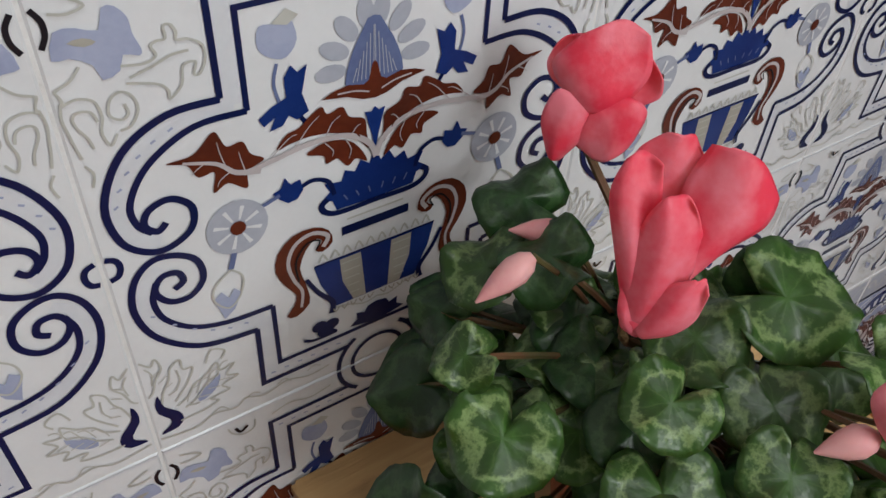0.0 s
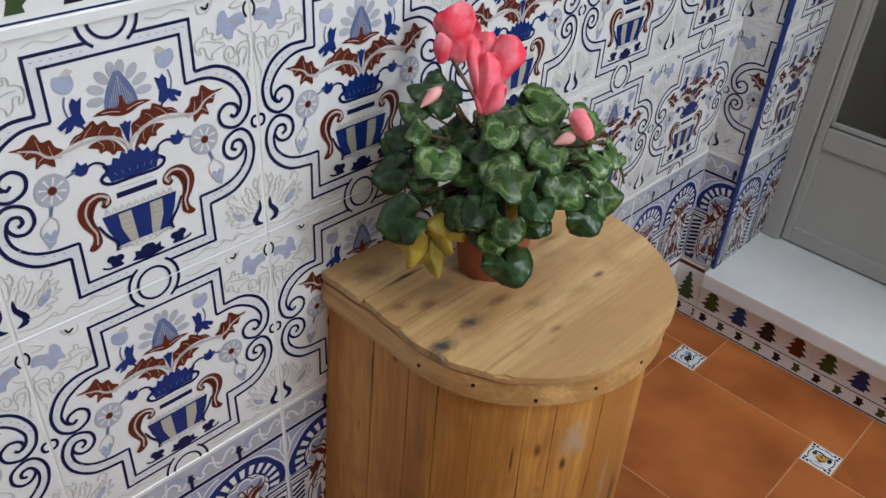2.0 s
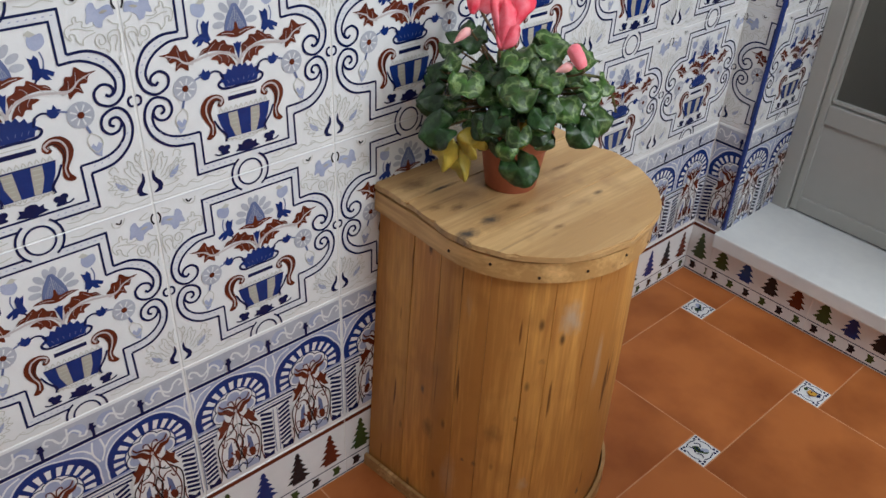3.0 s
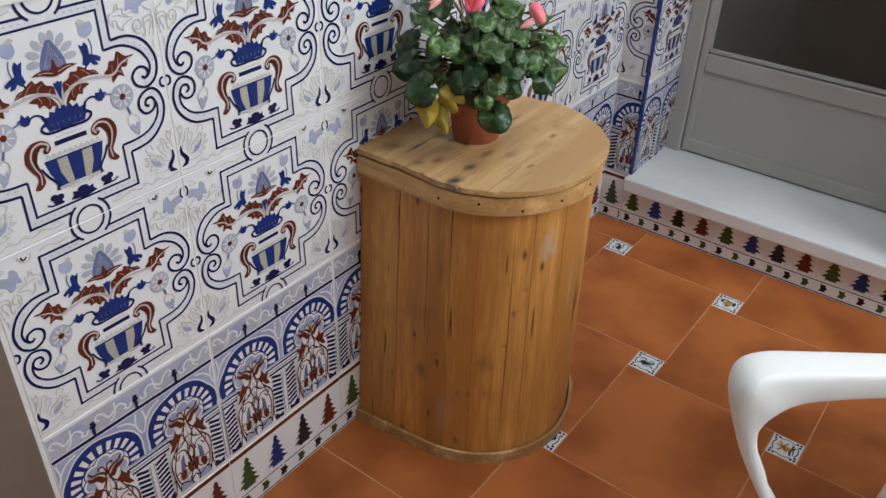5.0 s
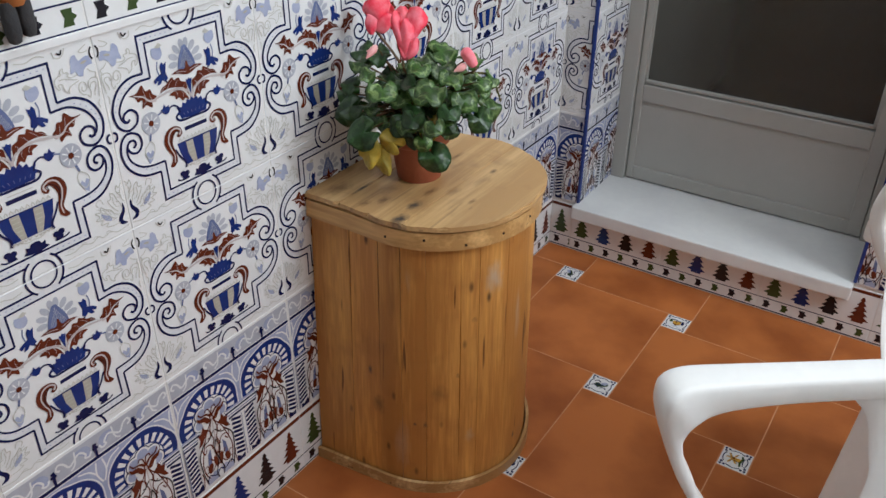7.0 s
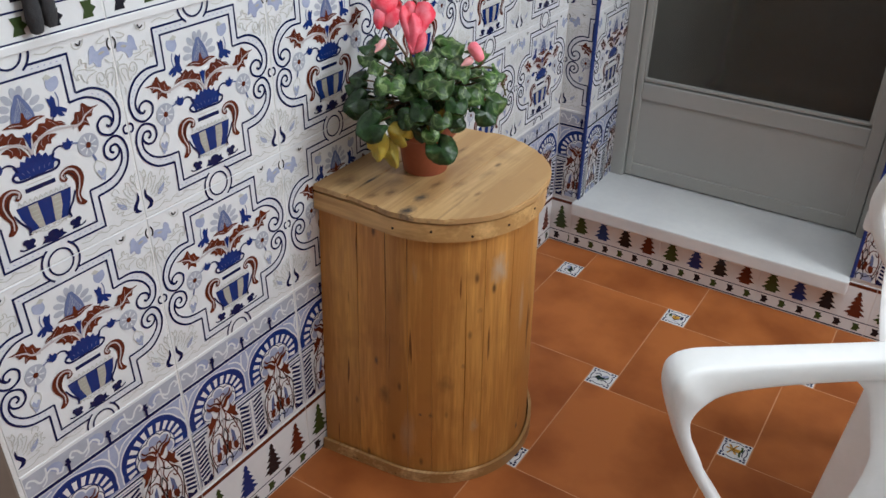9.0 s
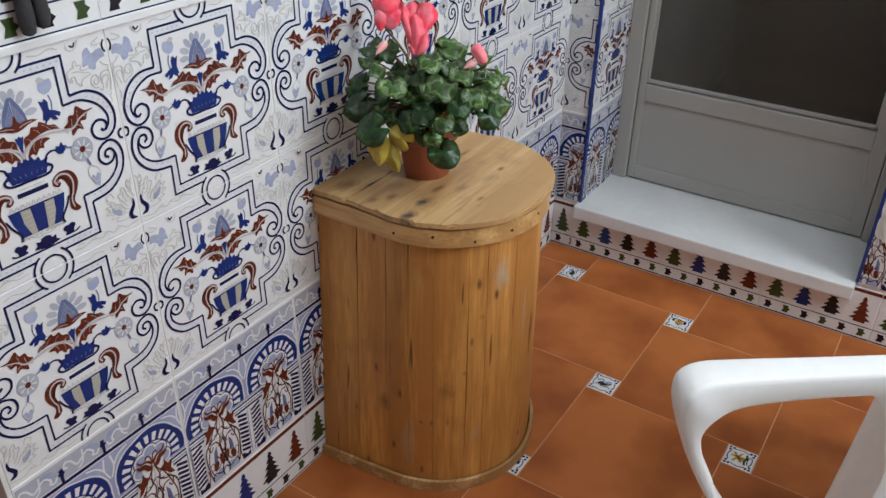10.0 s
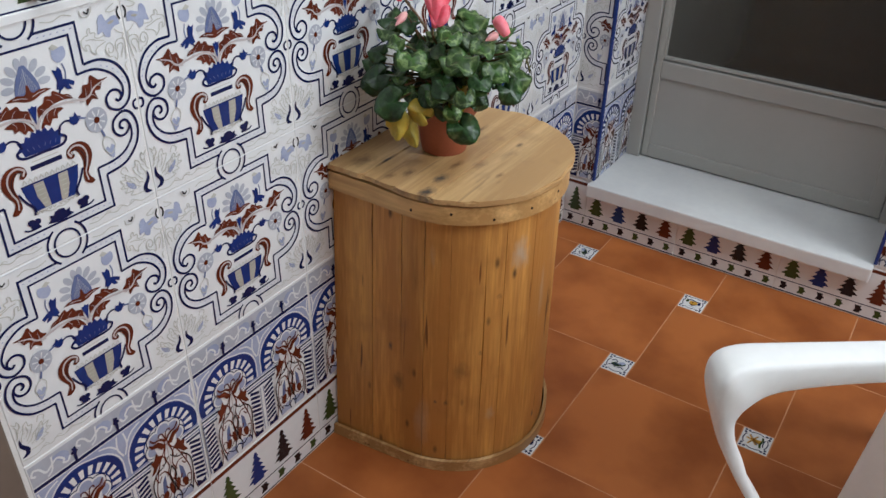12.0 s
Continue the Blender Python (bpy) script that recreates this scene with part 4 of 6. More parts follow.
def inset_tile(kind):
    """A small white floor tile with a blue ring, corner curls and a painted motif."""
    a = Art(INSET)
    h = INSET / 2 - 0.0008
    a.body(-h, -h, h, h, WHITE, 0.006, 0.0008)
    for q in range(4):
        arc = [(0.40 * math.cos(t), 0.40 * math.sin(t)) for t in (math.pi / 2 * q - 0.60 + 0.15 * k for k in range(9))]
        a.line(arc, 0.034, NAVY, 1, False, 0)
        c, d = math.cos(math.pi / 2 * q + math.pi / 4), math.sin(math.pi / 2 * q + math.pi / 4)
        for u, v, r in ((0.56, 0.0, 0.050), (0.47, 0.075, 0.048), (0.47, -0.075, 0.048)):
            a.oval(c * u - d * v, d * u + c * v, r, r, NAVY, 1, False, 9)
        a.oval(c * 0.50, d * 0.50, 0.028, 0.028, WHITE, 2, False, 8)
    if kind == 0:  # a bird among leaves
        a.fill([(-0.24, -0.06), (-0.12, 0.10), (0.02, 0.04), (0.10, 0.16), (0.22, 0.20), (0.26, 0.06), (0.12, -0.06), (-0.04, -0.14)], GREEN, 2, False, 2)
        a.fill([(-0.02, 0.06), (0.12, 0.22), (0.24, 0.18), (0.14, 0.02)], LILAC, 3, False, 2)
        for p in (((-0.28, 0.10), (-0.14, 0.20), (-0.04, 0.10)), ((-0.30, -0.16), (-0.16, -0.10), (-0.02, -0.20)), ((0.04, -0.20), (0.16, -0.12), (0.28, -0.18)), ((-0.14, 0.02), (0.0, -0.04), (0.12, 0.06))):
            a.line(p, 0.042, NAVY, 4, False)
    elif kind == 1:  # a windmill on its mound
        a.fill([(-0.10, -0.18), (-0.07, 0.10), (0.0, 0.16), (0.07, 0.10), (0.10, -0.18)], YELLOW, 3, False)
        for p in (((-0.24, 0.20), (0.24, -0.02)), ((-0.20, -0.06), (0.20, 0.24)), ((0.02, 0.30), (-0.02, -0.06))):
            a.line(p, 0.052, YELLOW, 4, False, 0)
            a.line([(x + 0.02, y - 0.035) for x, y in p], 0.018, BROWN, 5, False, 0)
        a.line([(-0.26, -0.20), (-0.08, -0.17), (0.10, -0.21), (0.26, -0.18)], 0.07, GREEN, 3, False)
        a.line([(-0.20, -0.28), (0.0, -0.25), (0.18, -0.28)], 0.034, NAVY, 3, False)
        a.line([(-0.10, -0.16), (-0.07, 0.08)], 0.02, NAVY, 5, False, 0)
    else:  # a house with trees
        a.fill([(-0.16, -0.12), (-0.16, 0.06), (-0.02, 0.18), (0.14, 0.06), (0.14, -0.12)], YELLOW, 3, False)
        a.fill([(-0.20, 0.04), (-0.02, 0.21), (0.18, 0.05), (-0.02, 0.12)], BROWN, 4, False)
        a.oval(-0.24, -0.04, 0.07, 0.10, NAVY, 3, False, 9)
        a.oval(0.24, -0.06, 0.07, 0.09, GREEN, 3, False, 9)
        a.line([(-0.28, -0.18), (-0.08, -0.15), (0.10, -0.20), (0.28, -0.16)], 0.055, NAVY, 3, False)
        a.line([(-0.14, 0.28), (0.0, 0.25), (0.12, 0.29)], 0.028, LILAC, 3, False)
        a.line([(0.02, -0.11), (0.02, 0.02)], 0.04, BROWN, 5, False, 0)
    return a.mesh("inset_tile")


VASE, ARCH, TREE = vase_tile(), arch_tile(), tree_tile()
INSETS = [inset_tile(k) for k in range(3)]


def on_west(y, z, x=0.0):
    return Matrix(((0, 0, 1, x), (1, 0, 0, y), (0, 1, 0, z), (0, 0, 0, 1)))


def on_north(x, z, y=1.25):
    return Matrix(((1, 0, 0, x), (0, 0, -1, y), (0, 1, 0, z), (0, 0, 0, 1)))


def on_east(y, z, x):
    return Matrix(((0, 0, -1, x), (-1, 0, 0, y), (0, 1, 0, z), (0, 0, 0, 1)))


def lay(me, m, parent, name="tile"):
    ob = new(name, me)
    ob.parent = parent
    ob.matrix_basis = m
    return ob


# ---- structure ----
SOUTH, CEIL, NORTH = -1.9, 2.55, 1.25
Z_ARCH, Z_LOW, Z_HIGH, Z_TOP = 0.1355, 0.3855, 0.6355, 0.8855
DX0, DX1, DY, SILL = 0.074, 0.752, 1.462, 0.143  # door recess and sill
B = 0.0010  # joint depth

floor = structure("floor", box(0 - 0.2, SOUTH - 0.1, -0.10, EAST + 0.1, NORTH + 0.1, -0.0004), FLOOR_GROUT, "terracotta tiled floor with small painted insets")
bm = box(-0.16, -0.255, -0.1, -B, NORTH + 0.35, CEIL)
wall_west = structure("wall_west", bm, GROUT, "wall clad in blue and white patterned glazed tiles")
bm = bmesh.new()
add_box(bm, -B, NORTH + B, -0.1, DX0 - B, DY + 0.1, CEIL)
add_box(bm, DX1 + B, NORTH + B, -0.1, EAST + 0.1, DY + 0.1, CEIL)
add_box(bm, DX0 - B, NORTH + B, 2.16, DX1 + B, DY + 0.1, CEIL)
add_box(bm, DX0 - B, NORTH + B, -0.1, DX1 + B, DY + 0.1, 0.105)
wall_north = structure("wall_north", bm, GROUT, "end wall with a tiled door recess")
upper = structure("wall_upper", box(-B, -0.255, Z_TOP + 0.136 + 0.002, -0.002, NORTH + B, CEIL), PLASTER, "plain white plaster above the tiles")
bm = bmesh.new()
add_box(bm, -0.16, SOUTH, -0.1, -0.10, -0.255, CEIL)
add_box(bm, -0.10, SOUTH, 2.12, -0.002, -0.255, CEIL)
add_box(bm, -0.10, SOUTH, -0.1, -0.002, -1.16, 2.12)
wall_door = structure("wall_west_end", bm, PLASTER, "plain white plaster wall round a doorway")
wall_south = structure("wall_south", box(-0.16, SOUTH - 0.12, -0.1, EAST + 0.12, SOUTH, CEIL), PLASTER, "plain white plaster wall")
bm = bmesh.new()
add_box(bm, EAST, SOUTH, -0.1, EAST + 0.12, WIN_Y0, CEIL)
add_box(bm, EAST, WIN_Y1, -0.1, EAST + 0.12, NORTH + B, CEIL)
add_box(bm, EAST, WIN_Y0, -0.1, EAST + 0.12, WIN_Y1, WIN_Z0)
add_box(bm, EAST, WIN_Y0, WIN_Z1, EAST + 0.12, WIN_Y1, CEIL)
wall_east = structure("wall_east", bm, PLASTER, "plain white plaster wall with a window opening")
bm = bmesh.new()
add_box(bm, -0.16, SOUTH - 0.12, CEIL, 0.65, DY + 0.1, CEIL + 0.1)
add_box(bm, 1.65, SOUTH - 0.12, CEIL, EAST + 0.12, DY + 0.1, CEIL + 0.1)
add_box(bm, 0.65, SOUTH - 0.12, CEIL, 1.65, -0.32, CEIL + 0.1)
add_box(bm, 0.65, 0.82, CEIL, 1.65, DY + 0.1, CEIL + 0.1)
ceiling = structure("ceiling", bm, PLASTER, "plain white ceiling with a skylight opening")
# box behind the glass, its darkness painted on the walls
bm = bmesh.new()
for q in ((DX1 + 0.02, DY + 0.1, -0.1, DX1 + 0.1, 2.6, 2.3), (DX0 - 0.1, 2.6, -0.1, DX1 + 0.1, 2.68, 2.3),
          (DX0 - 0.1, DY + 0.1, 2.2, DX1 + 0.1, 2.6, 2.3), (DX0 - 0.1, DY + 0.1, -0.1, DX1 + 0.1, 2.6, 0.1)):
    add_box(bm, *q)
back_room = structure("back_room", bm, DARK, "unseen box with near-black walls for the darkness behind the glazed door")

# pale wall added out of sight, for the reflection at the pane's left
structure("back_room_wall", box(DX0 - 0.1, DY + 0.1, -0.1, DX0 - 0.02, 2.6, 2.3), PLASTER, "unseen pale wall added behind the glazed door to lighten the glass at its left")

# tiles on the long wall
for c in range(6):
    y = -0.125 + W * c
    lay(ARCH, on_west(y, Z_ARCH + W / 2), wall_west)
    lay(VASE, on_west(y, Z_LOW + W / 2), wall_west)
    lay(VASE, on_west(y, Z_HIGH + W / 2), wall_west)
    lay(TREE, on_west(y, 0.001), wall_west, "skirting_tile")
    lay(TREE, on_west(y, Z_TOP + 0.004), wall_west, "border_tile")
bm = box(0.0, -0.25, Z_TOP - 0.0025, 0.0035, NORTH, Z_TOP + 0.0075, 0.0015)
part("bead", bm, WHITE, wall_west, "white glazed bead between tile courses")


def cut_columns(make, x_left, x_right, parent, first=0.0):
    """Courses of tiles over a stretch of wall narrower than, or not a multiple of, a tile."""
    x = x_left - first
    while x < x_right - 0.004:
        a0, a1 = max(x, x_left) - (x + W / 2), min(x + W, x_right) - (x + W / 2)
        for me, z in ((ARCH, Z_ARCH + W / 2), (VASE, Z_LOW + W / 2), (VASE, Z_HIGH + W / 2)):
            lay(cut(me, a0, a1), make(x + W / 2, z), parent)
        lay(cut(TREE, a0, a1), make(x + W / 2, Z_TOP + 0.004), parent, "border_tile")
        x += W


cut_columns(lambda u, z: on_north(u, z), 0.0, DX0, wall_north)
cut_columns(lambda u, z: on_north(u, z), DX1, 1.6, wall_north, first=0.05)
cut_columns(lambda u, z: on_west(NORTH + u, z, DX0), 0.0, DY - NORTH - 0.004, wall_north)
cut_columns(lambda u, z: on_east(DY - u, z, DX1), 0.0, DY - NORTH - 0.001, wall_north)
# skirting of the end wall: a short piece, then whole tiles, sawn low under the sill
lay(cut(TREE, -W / 2, -W / 2 + 0.06), on_north(W / 2, 0.001), wall_north, "skirting_tile")
for k in range(7):
    x0 = 0.0605 + W * k
    x1 = x0 + W
    if x1 <= DX1:
        lay(cut(TREE, -1, 1, 0, 0.105), on_north(x0 + W / 2, 0.001), wall_north, "skirting_tile")
    elif x0 < DX1:
        lay(cut(TREE, -1, DX1 - 0.004 - x0 - W / 2, 0, 0.105), on_north(x0 + W / 2, 0.001), wall_north, "skirting_tile")
        lay(cut(TREE, DX1 - 0.004 - x0 - W / 2, 1), on_north(x0 + W / 2, 0.001), wall_north, "skirting_tile")
    else:
        lay(TREE, on_north(x0 + W / 2, 0.001), wall_north, "skirting_tile")
for x in (DX0, DX1):
    part("corner_trim", box(x - 0.004, NORTH - 0.0045, SILL + 0.001, x + 0.004, NORTH + 0.0055, 2.16, 0.0025), TRIM_BLUE, wall_north, "glossy blue corner trim")

# floor: big squares and small insets in a pinwheel lattice
F, S = 0.3045, INSET
OX, OY = 0.3655, 0.7765
for i in range(-8, 9):
    for j in range(-10, 9):
        cx, cy = OX + i * F + j * S, OY - i * S + j * F
        if 0.01 < cx < EAST and SOUTH < cy < NORTH:
            ob = lay(INSETS[0 if (i + j) % 2 == 0 and i != 1 else 1 + j % 2], Matrix.Translation((cx, cy, 0.0)) @ pose(0, 0, 0, 0, 0, 90 * ((i + 2 * j) % 4)), floor, "inset_tile")
        x0, x1, y0, y1 = cx + S / 2, cx + S / 2 + F, cy - S / 2, cy - S / 2 + F
        x0, x1, y0, y1 = max(x0, -B), min(x1, EAST), max(y0, SOUTH), min(y1, NORTH + B)
        if x1 - x0 > 0.01 and y1 - y0 > 0.01:
            a = Art(1.0)
            mx, my, g = (x0 + x1) / 2, (y0 + y1) / 2, 0.0008
            a.body(x0 - mx + g, y0 - my + g, x1 - mx - g, y1 - my - g, TERRACOTTA, 0.006, 0.0008)
            lay(a.mesh("floor_tile"), Matrix.Translation((mx, my, 0.0)), floor, "floor_tile")

# sill and door
sill = structure("window_sill", box(DX0 - 0.006, 1.222, 0.107, DX1 - 0.001, DY + 0.05, SILL, 0.004), MARBLE, "white marble threshold slab in the door recess")
door = tagged(new("door_1"), "closed grey painted door with a dark glass pane", "door", "", "structure")
door.location = (0, 0, SILL)
H = 2.16 - SILL


def door_part(name, q, bevel, mat=DOOR_PAINT, label=""):
    return part(name, box(*q, bevel), mat, door, label)


door_part("frame", (DX0 + 0.001, DY - 0.01, 0.0, DX0 + 0.04, DY + 0.06, H), 0.003)
door_part("frame", (DX1 - 0.028, DY - 0.01, 0.0, DX1 - 0.001, DY + 0.06, H), 0.003)
door_part("frame", (DX0 + 0.04, DY - 0.01, H - 0.04, DX1 - 0.028, DY + 0.06, H), 0.003)
L0, L1 = DX0 + 0.042, DX1 - 0.030
door_part("stile", (L0, DY, 0.004, L0 + 0.018, DY + 0.04, H - 0.044), 0.003)
door_part("stile", (L1 - 0.032, DY, 0.004, L1, DY + 0.04, H - 0.044), 0.003)
door_part("bottom_rail", (L0 + 0.018, DY, 0.004, L1 - 0.028, DY + 0.04, 0.040), 0.003)
door_part("middle_rail", (L0 + 0.018, DY, 0.226, L1 - 0.032, DY + 0.04, 0.272), 0.003)
door_part("top_rail", (L0 + 0.018, DY, H - 0.12, L1 - 0.032, DY + 0.04, H - 0.044), 0.003)
door_part("panel", (L0 + 0.016, DY + 0.006, 0.038, L1 - 0.03, DY + 0.03, 0.232), 0.002)
pane = door_part("pane", (L0 + 0.016, DY + 0.016, 0.274, L1 - 0.03, DY + 0.022, H - 0.118), 0.0, GLASS, "dark glass pane")
pane.visible_shadow = False
bm = bmesh.new()
for q in ((L0 + 0.018, 0.276, L1 - 0.032, 0.284), (L0 + 0.018, 0.276, L0 + 0.023, H - 0.12), (L1 - 0.04, 0.276, L1 - 0.032, H - 0.12)):
    add_box(bm, q[0], DY + 0.004, q[1], q[2], DY + 0.0155, q[3], 0.0015)
part("glazing_bead", bm, DOOR_PAINT, door)

# doorway at the near end of the long wall
side = tagged(new("door_2"), "taupe painted side door in its frame", "door", "", "structure")
part("frame", box(-0.10, -0.33, 0.0, 0.004, -0.2555, 2.12, 0.004), JAMB, side, "taupe painted door post")
part("frame", box(-0.10, -1.16, 0.0, 0.004, -1.09, 2.12, 0.004), JAMB, side, "taupe painted door post")
part("leaf", box(-0.07, -1.088, 0.004, -0.03, -0.332, 2.115, 0.003), DOOR_GREY, side, "grey painted door leaf")

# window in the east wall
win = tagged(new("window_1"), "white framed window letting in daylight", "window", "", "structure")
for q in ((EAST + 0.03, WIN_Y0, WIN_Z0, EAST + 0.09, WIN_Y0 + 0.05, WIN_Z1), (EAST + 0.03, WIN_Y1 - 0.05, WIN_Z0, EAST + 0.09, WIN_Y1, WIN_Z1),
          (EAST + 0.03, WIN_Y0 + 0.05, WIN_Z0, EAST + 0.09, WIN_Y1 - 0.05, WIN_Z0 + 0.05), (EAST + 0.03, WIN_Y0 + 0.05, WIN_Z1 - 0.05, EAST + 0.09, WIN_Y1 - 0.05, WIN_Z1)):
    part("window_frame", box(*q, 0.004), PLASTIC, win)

# ---- the half-round pine chest ----
chest = tagged(new("chest"), "half-round pine stave chest with bentwood bands against the tiled wall", "chest")
CX, CY, CR = 0.140, 0.486, 0.173
chest.location = (CX, CY, 0)
TOP = 0.555


def outline(r, step=0.01, x_wall=-CX + 0.002):
    """The chest's plan: straight cheeks from the wall and a half circle in front, with distances along it."""
    straight = -x_wall
    total = 2 * straight + math.pi * r
    n = max(8, round(total / step))
    out = []
    for k in range(n + 1):
        s = total * k / n
        if s < straight:
            out.append((x_wall + s, -r))
        elif s > straight + math.pi * r:
            out.append((-(s - straight - math.pi * r), r))
        else:
            t = (s - straight) / r - math.pi / 2
            out.append((r * math.cos(t), r * math.sin(t)))
    return out


def flare(bm, pinch=0.007, taper=0.006):
    """The sides lean in towards the lid and spread at the foot, most where they meet the wall."""
    for v in bm.verts:
        k, s = v.co.z / TOP, math.copysign(1.0, v.co.y)
        f = min(1.0, max(0.0, (0.10 - v.co.x) / 0.16))
        f = f * f * (3 - 2 * f)
        size = 1 - taper / CR * k
        v.co.x = v.co.x * size if v.co.x > 0 else v.co.x
        near = min(1.0, abs(v.co.y) / 0.10)
        v.co.y = v.co.y * size + s * near * ((1 - k) * (0.004 * f + 0.014 * max(0.0, -v.co.x / CX)) - k * pinch * f)


def strip(bm, inner, outer, z0, z1):
    """A wall of quads between two outlines, closed all round."""
    v = [[bm.verts.new((x, y, z)) for x, y in line] for line, z in ((inner, z0), (outer, z0), (outer, z1), (inner, z1))]
    n = len(inner)
    for a in range(4):
        b = (a + 1) % 4
        for i in range(n - 1):
            bm.faces.new((v[a][i], v[a][i + 1], v[b][i + 1], v[b][i]))
    bm.faces.new([v[a][0] for a in range(4)][::-1])
    bm.faces.new([v[a][n - 1] for a in range(4)])


fine_out, fine_in = outline(CR, 0.0015), outline(CR - 0.014, 0.0015)
rng = random.Random(4)
pos, n = 0, len(fine_out)
while pos < n - 4:
    width = rng.choice((22, 26, 29, 33, 38))
    end = min(n - 1, pos + width)
    if n - 1 - end < 10:
        end = n - 1
    idx = [pos] + [i for i in range(pos + 4, end - 3, 5)] + [end]
    bm = bmesh.new()
    off = 1 + rng.uniform(-0.004, 0.004)
    o = [(fine_out[i][0] * off, fine_out[i][1] * off) for i in idx]
    gap = rng.choice((0.00008, 0.00015, 0.00025))
    d = Vector(o[1]) - Vector(o[0])
    o[0] = tuple(Vector(o[0]) + d.normalized() * gap)
    d = Vector(o[-2]) - Vector(o[-1])
    o[-1] = tuple(Vector(o[-1]) + d.normalized() * gap)
    q = [(fine_in[min(i, len(fine_in) - 1)][0], fine_in[min(i, len(fine_in) - 1)][1]) for i in (round(k * (len(fine_in) - 1) / (n - 1)) for k in idx)]
    levels = [0.007] + [0.007 + 0.529 * (i + rng.uniform(-0.3, 0.3)) / 9 for i in range(1, 9)] + [0.536]
    wide = rng.choice((0.0, 0.0006, 0.001, 0.0017))
    phase = rng.uniform(0, 6.28)
    rows = []
    for z in levels:
        g = max(0.0, math.sin(z * 9 + phase)) * wide
        e = Vector(o[1]) - Vector(o[0])
        lead = tuple(Vector(o[0]) + e.normalized() * g)
        rows.append([bm.verts.new((x, y, z)) for x, y in [lead] + o[1:]] + [bm.verts.new((x, y, z)) for x, y in q[::-1]])
    m = len(rows[0])
    for low, high in zip(rows, rows[1:]):
        for i in range(m):
            bm.faces.new((low[i], low[(i + 1) % m], high[(i + 1) % m], high[i]))
    bm.faces.new(rows[0][::-1])
    bm.faces.new(rows[-1])
    flare(bm)
    part("stave", bm, PINE_STAVE, chest)
    pos = end
# near-black backing added inside the staves, so that the gaps read as shade
bm = bmesh.new()
strip(bm, outline(CR - 0.02, 0.012), outline(CR - 0.0145, 0.012), 0.01, 0.525)
flare(bm)
part("lining", bm, material("gap_shade", (0.05, 0.025, 0.01), 0.9), chest)


def band(z0, z1, r0, r1):
    bm = bmesh.new()
    strip(bm, outline(r0, 0.006), outline(r1, 0.006), z0, z1)
    ed = [e for e in bm.edges if len(e.link_faces) == 2 and e.calc_face_angle() > 1.0]
    bmesh.ops.bevel(bm, geom=ed, offset=0.0007, segments=1, affect='EDGES')
    flare(bm)
    if z0 < 0.1:  # the foot hoop has sprung up at its far end
        for v in bm.verts:
            if v.co.y > -0.02 and v.co.z > 0.005:
                v.co.z += 0.020 * min(1.0, (v.co.y + 0.02) / 0.10) ** 2
    return bm


part("top_band", band(0.5122, 0.5420, CR + 0.0008, CR + 0.0105), PINE_BAND, chest, "pale bent pine band under the lid", True)
part("base_band", band(0.0, 0.0225, CR + 0.0028, CR + 0.0088), PINE_HOOP, chest, "pale bent pine band at the foot", True)
for k in range(9):
    t = -1.45 + k * 0.36
    bm = bmesh.new()
    c = Vector(((CR + 0.0102) * math.cos(t), (CR + 0.0102) * math.sin(t), 0.5255 + 0.006 * math.sin(k * 2.1)))
    tube(bm, [c, c + Vector((math.cos(t), math.sin(t), 0)) * 0.0012], 0.0022, 8)
    flare(bm)
    part("nail", bm, material("nail_iron", (0.05, 0.03, 0.02), 0.6, 0.6) if k == 0 else bpy.data.materials["nail_iron"], chest)

# lid boards run along the wall
LR = CR + 0.0085
cuts = (-CX + 0.002, -0.072, -0.012, 0.052, 0.108, LR)
for k, (x0, x1) in enumerate(zip(cuts, cuts[1:])):
    edge = [(x0 + (x1 - x0) * i / 8) for i in range(9)]
    edge[0] += 0.0014 if k == 1 else 0.00006
    edge[-1] -= 0.00006

    def half(x):
        q = LR + 0.0012 * math.sin(47 * x + 1.0) + 0.0008 * math.sin(131 * x)
        return q if x <= 0 else math.sqrt(max(q * q - x * x, 0.0))
    ring = [(x, -half(x)) for x in edge] + [(x, half(x)) for x in edge[::-1]]
    ring = [p for i, p in enumerate(ring) if i == 0 or (Vector(p) - Vector(ring[i - 1])).length > 1e-4]
    bm = bmesh.new()
    rise = (0.0, -0.0012, 0.0004, -0.0005, 0.0)[k]
    low = [bm.verts.new((x, y, 0.5465)) for x, y in ring]
    high = [bm.verts.new((x, y, TOP + rise)) for x, y in ring]
    m = len(ring)
    for i in range(m):
        bm.faces.new((low[i], low[(i + 1) % m], high[(i + 1) % m], high[i]))
    top = bm.faces.new(high)
    bm.faces.new(low[::-1])
    rim = [e for e in top.edges if not all(abs(v.co.x - edge[0]) < 1e-5 for v in e.verts) and not all((k < 4 and abs(v.co.x - edge[-1]) < 1e-5) for v in e.verts)]
    bmesh.ops.bevel(bm, geom=rim, offset=0.003, segments=2, affect='EDGES')
    flare(bm, 0.011, 0.0)
    part("lid_board", bm, PINE_LID, chest)

# ---- the potted cyclamen ----
plant = tagged(new("cyclamen"), "pink cyclamen with marbled leaves in a terracotta pot on the chest", "potted plant")
PX, PY, PZ = 0.117, 0.468, TOP
plant.location = (PX, PY, PZ)


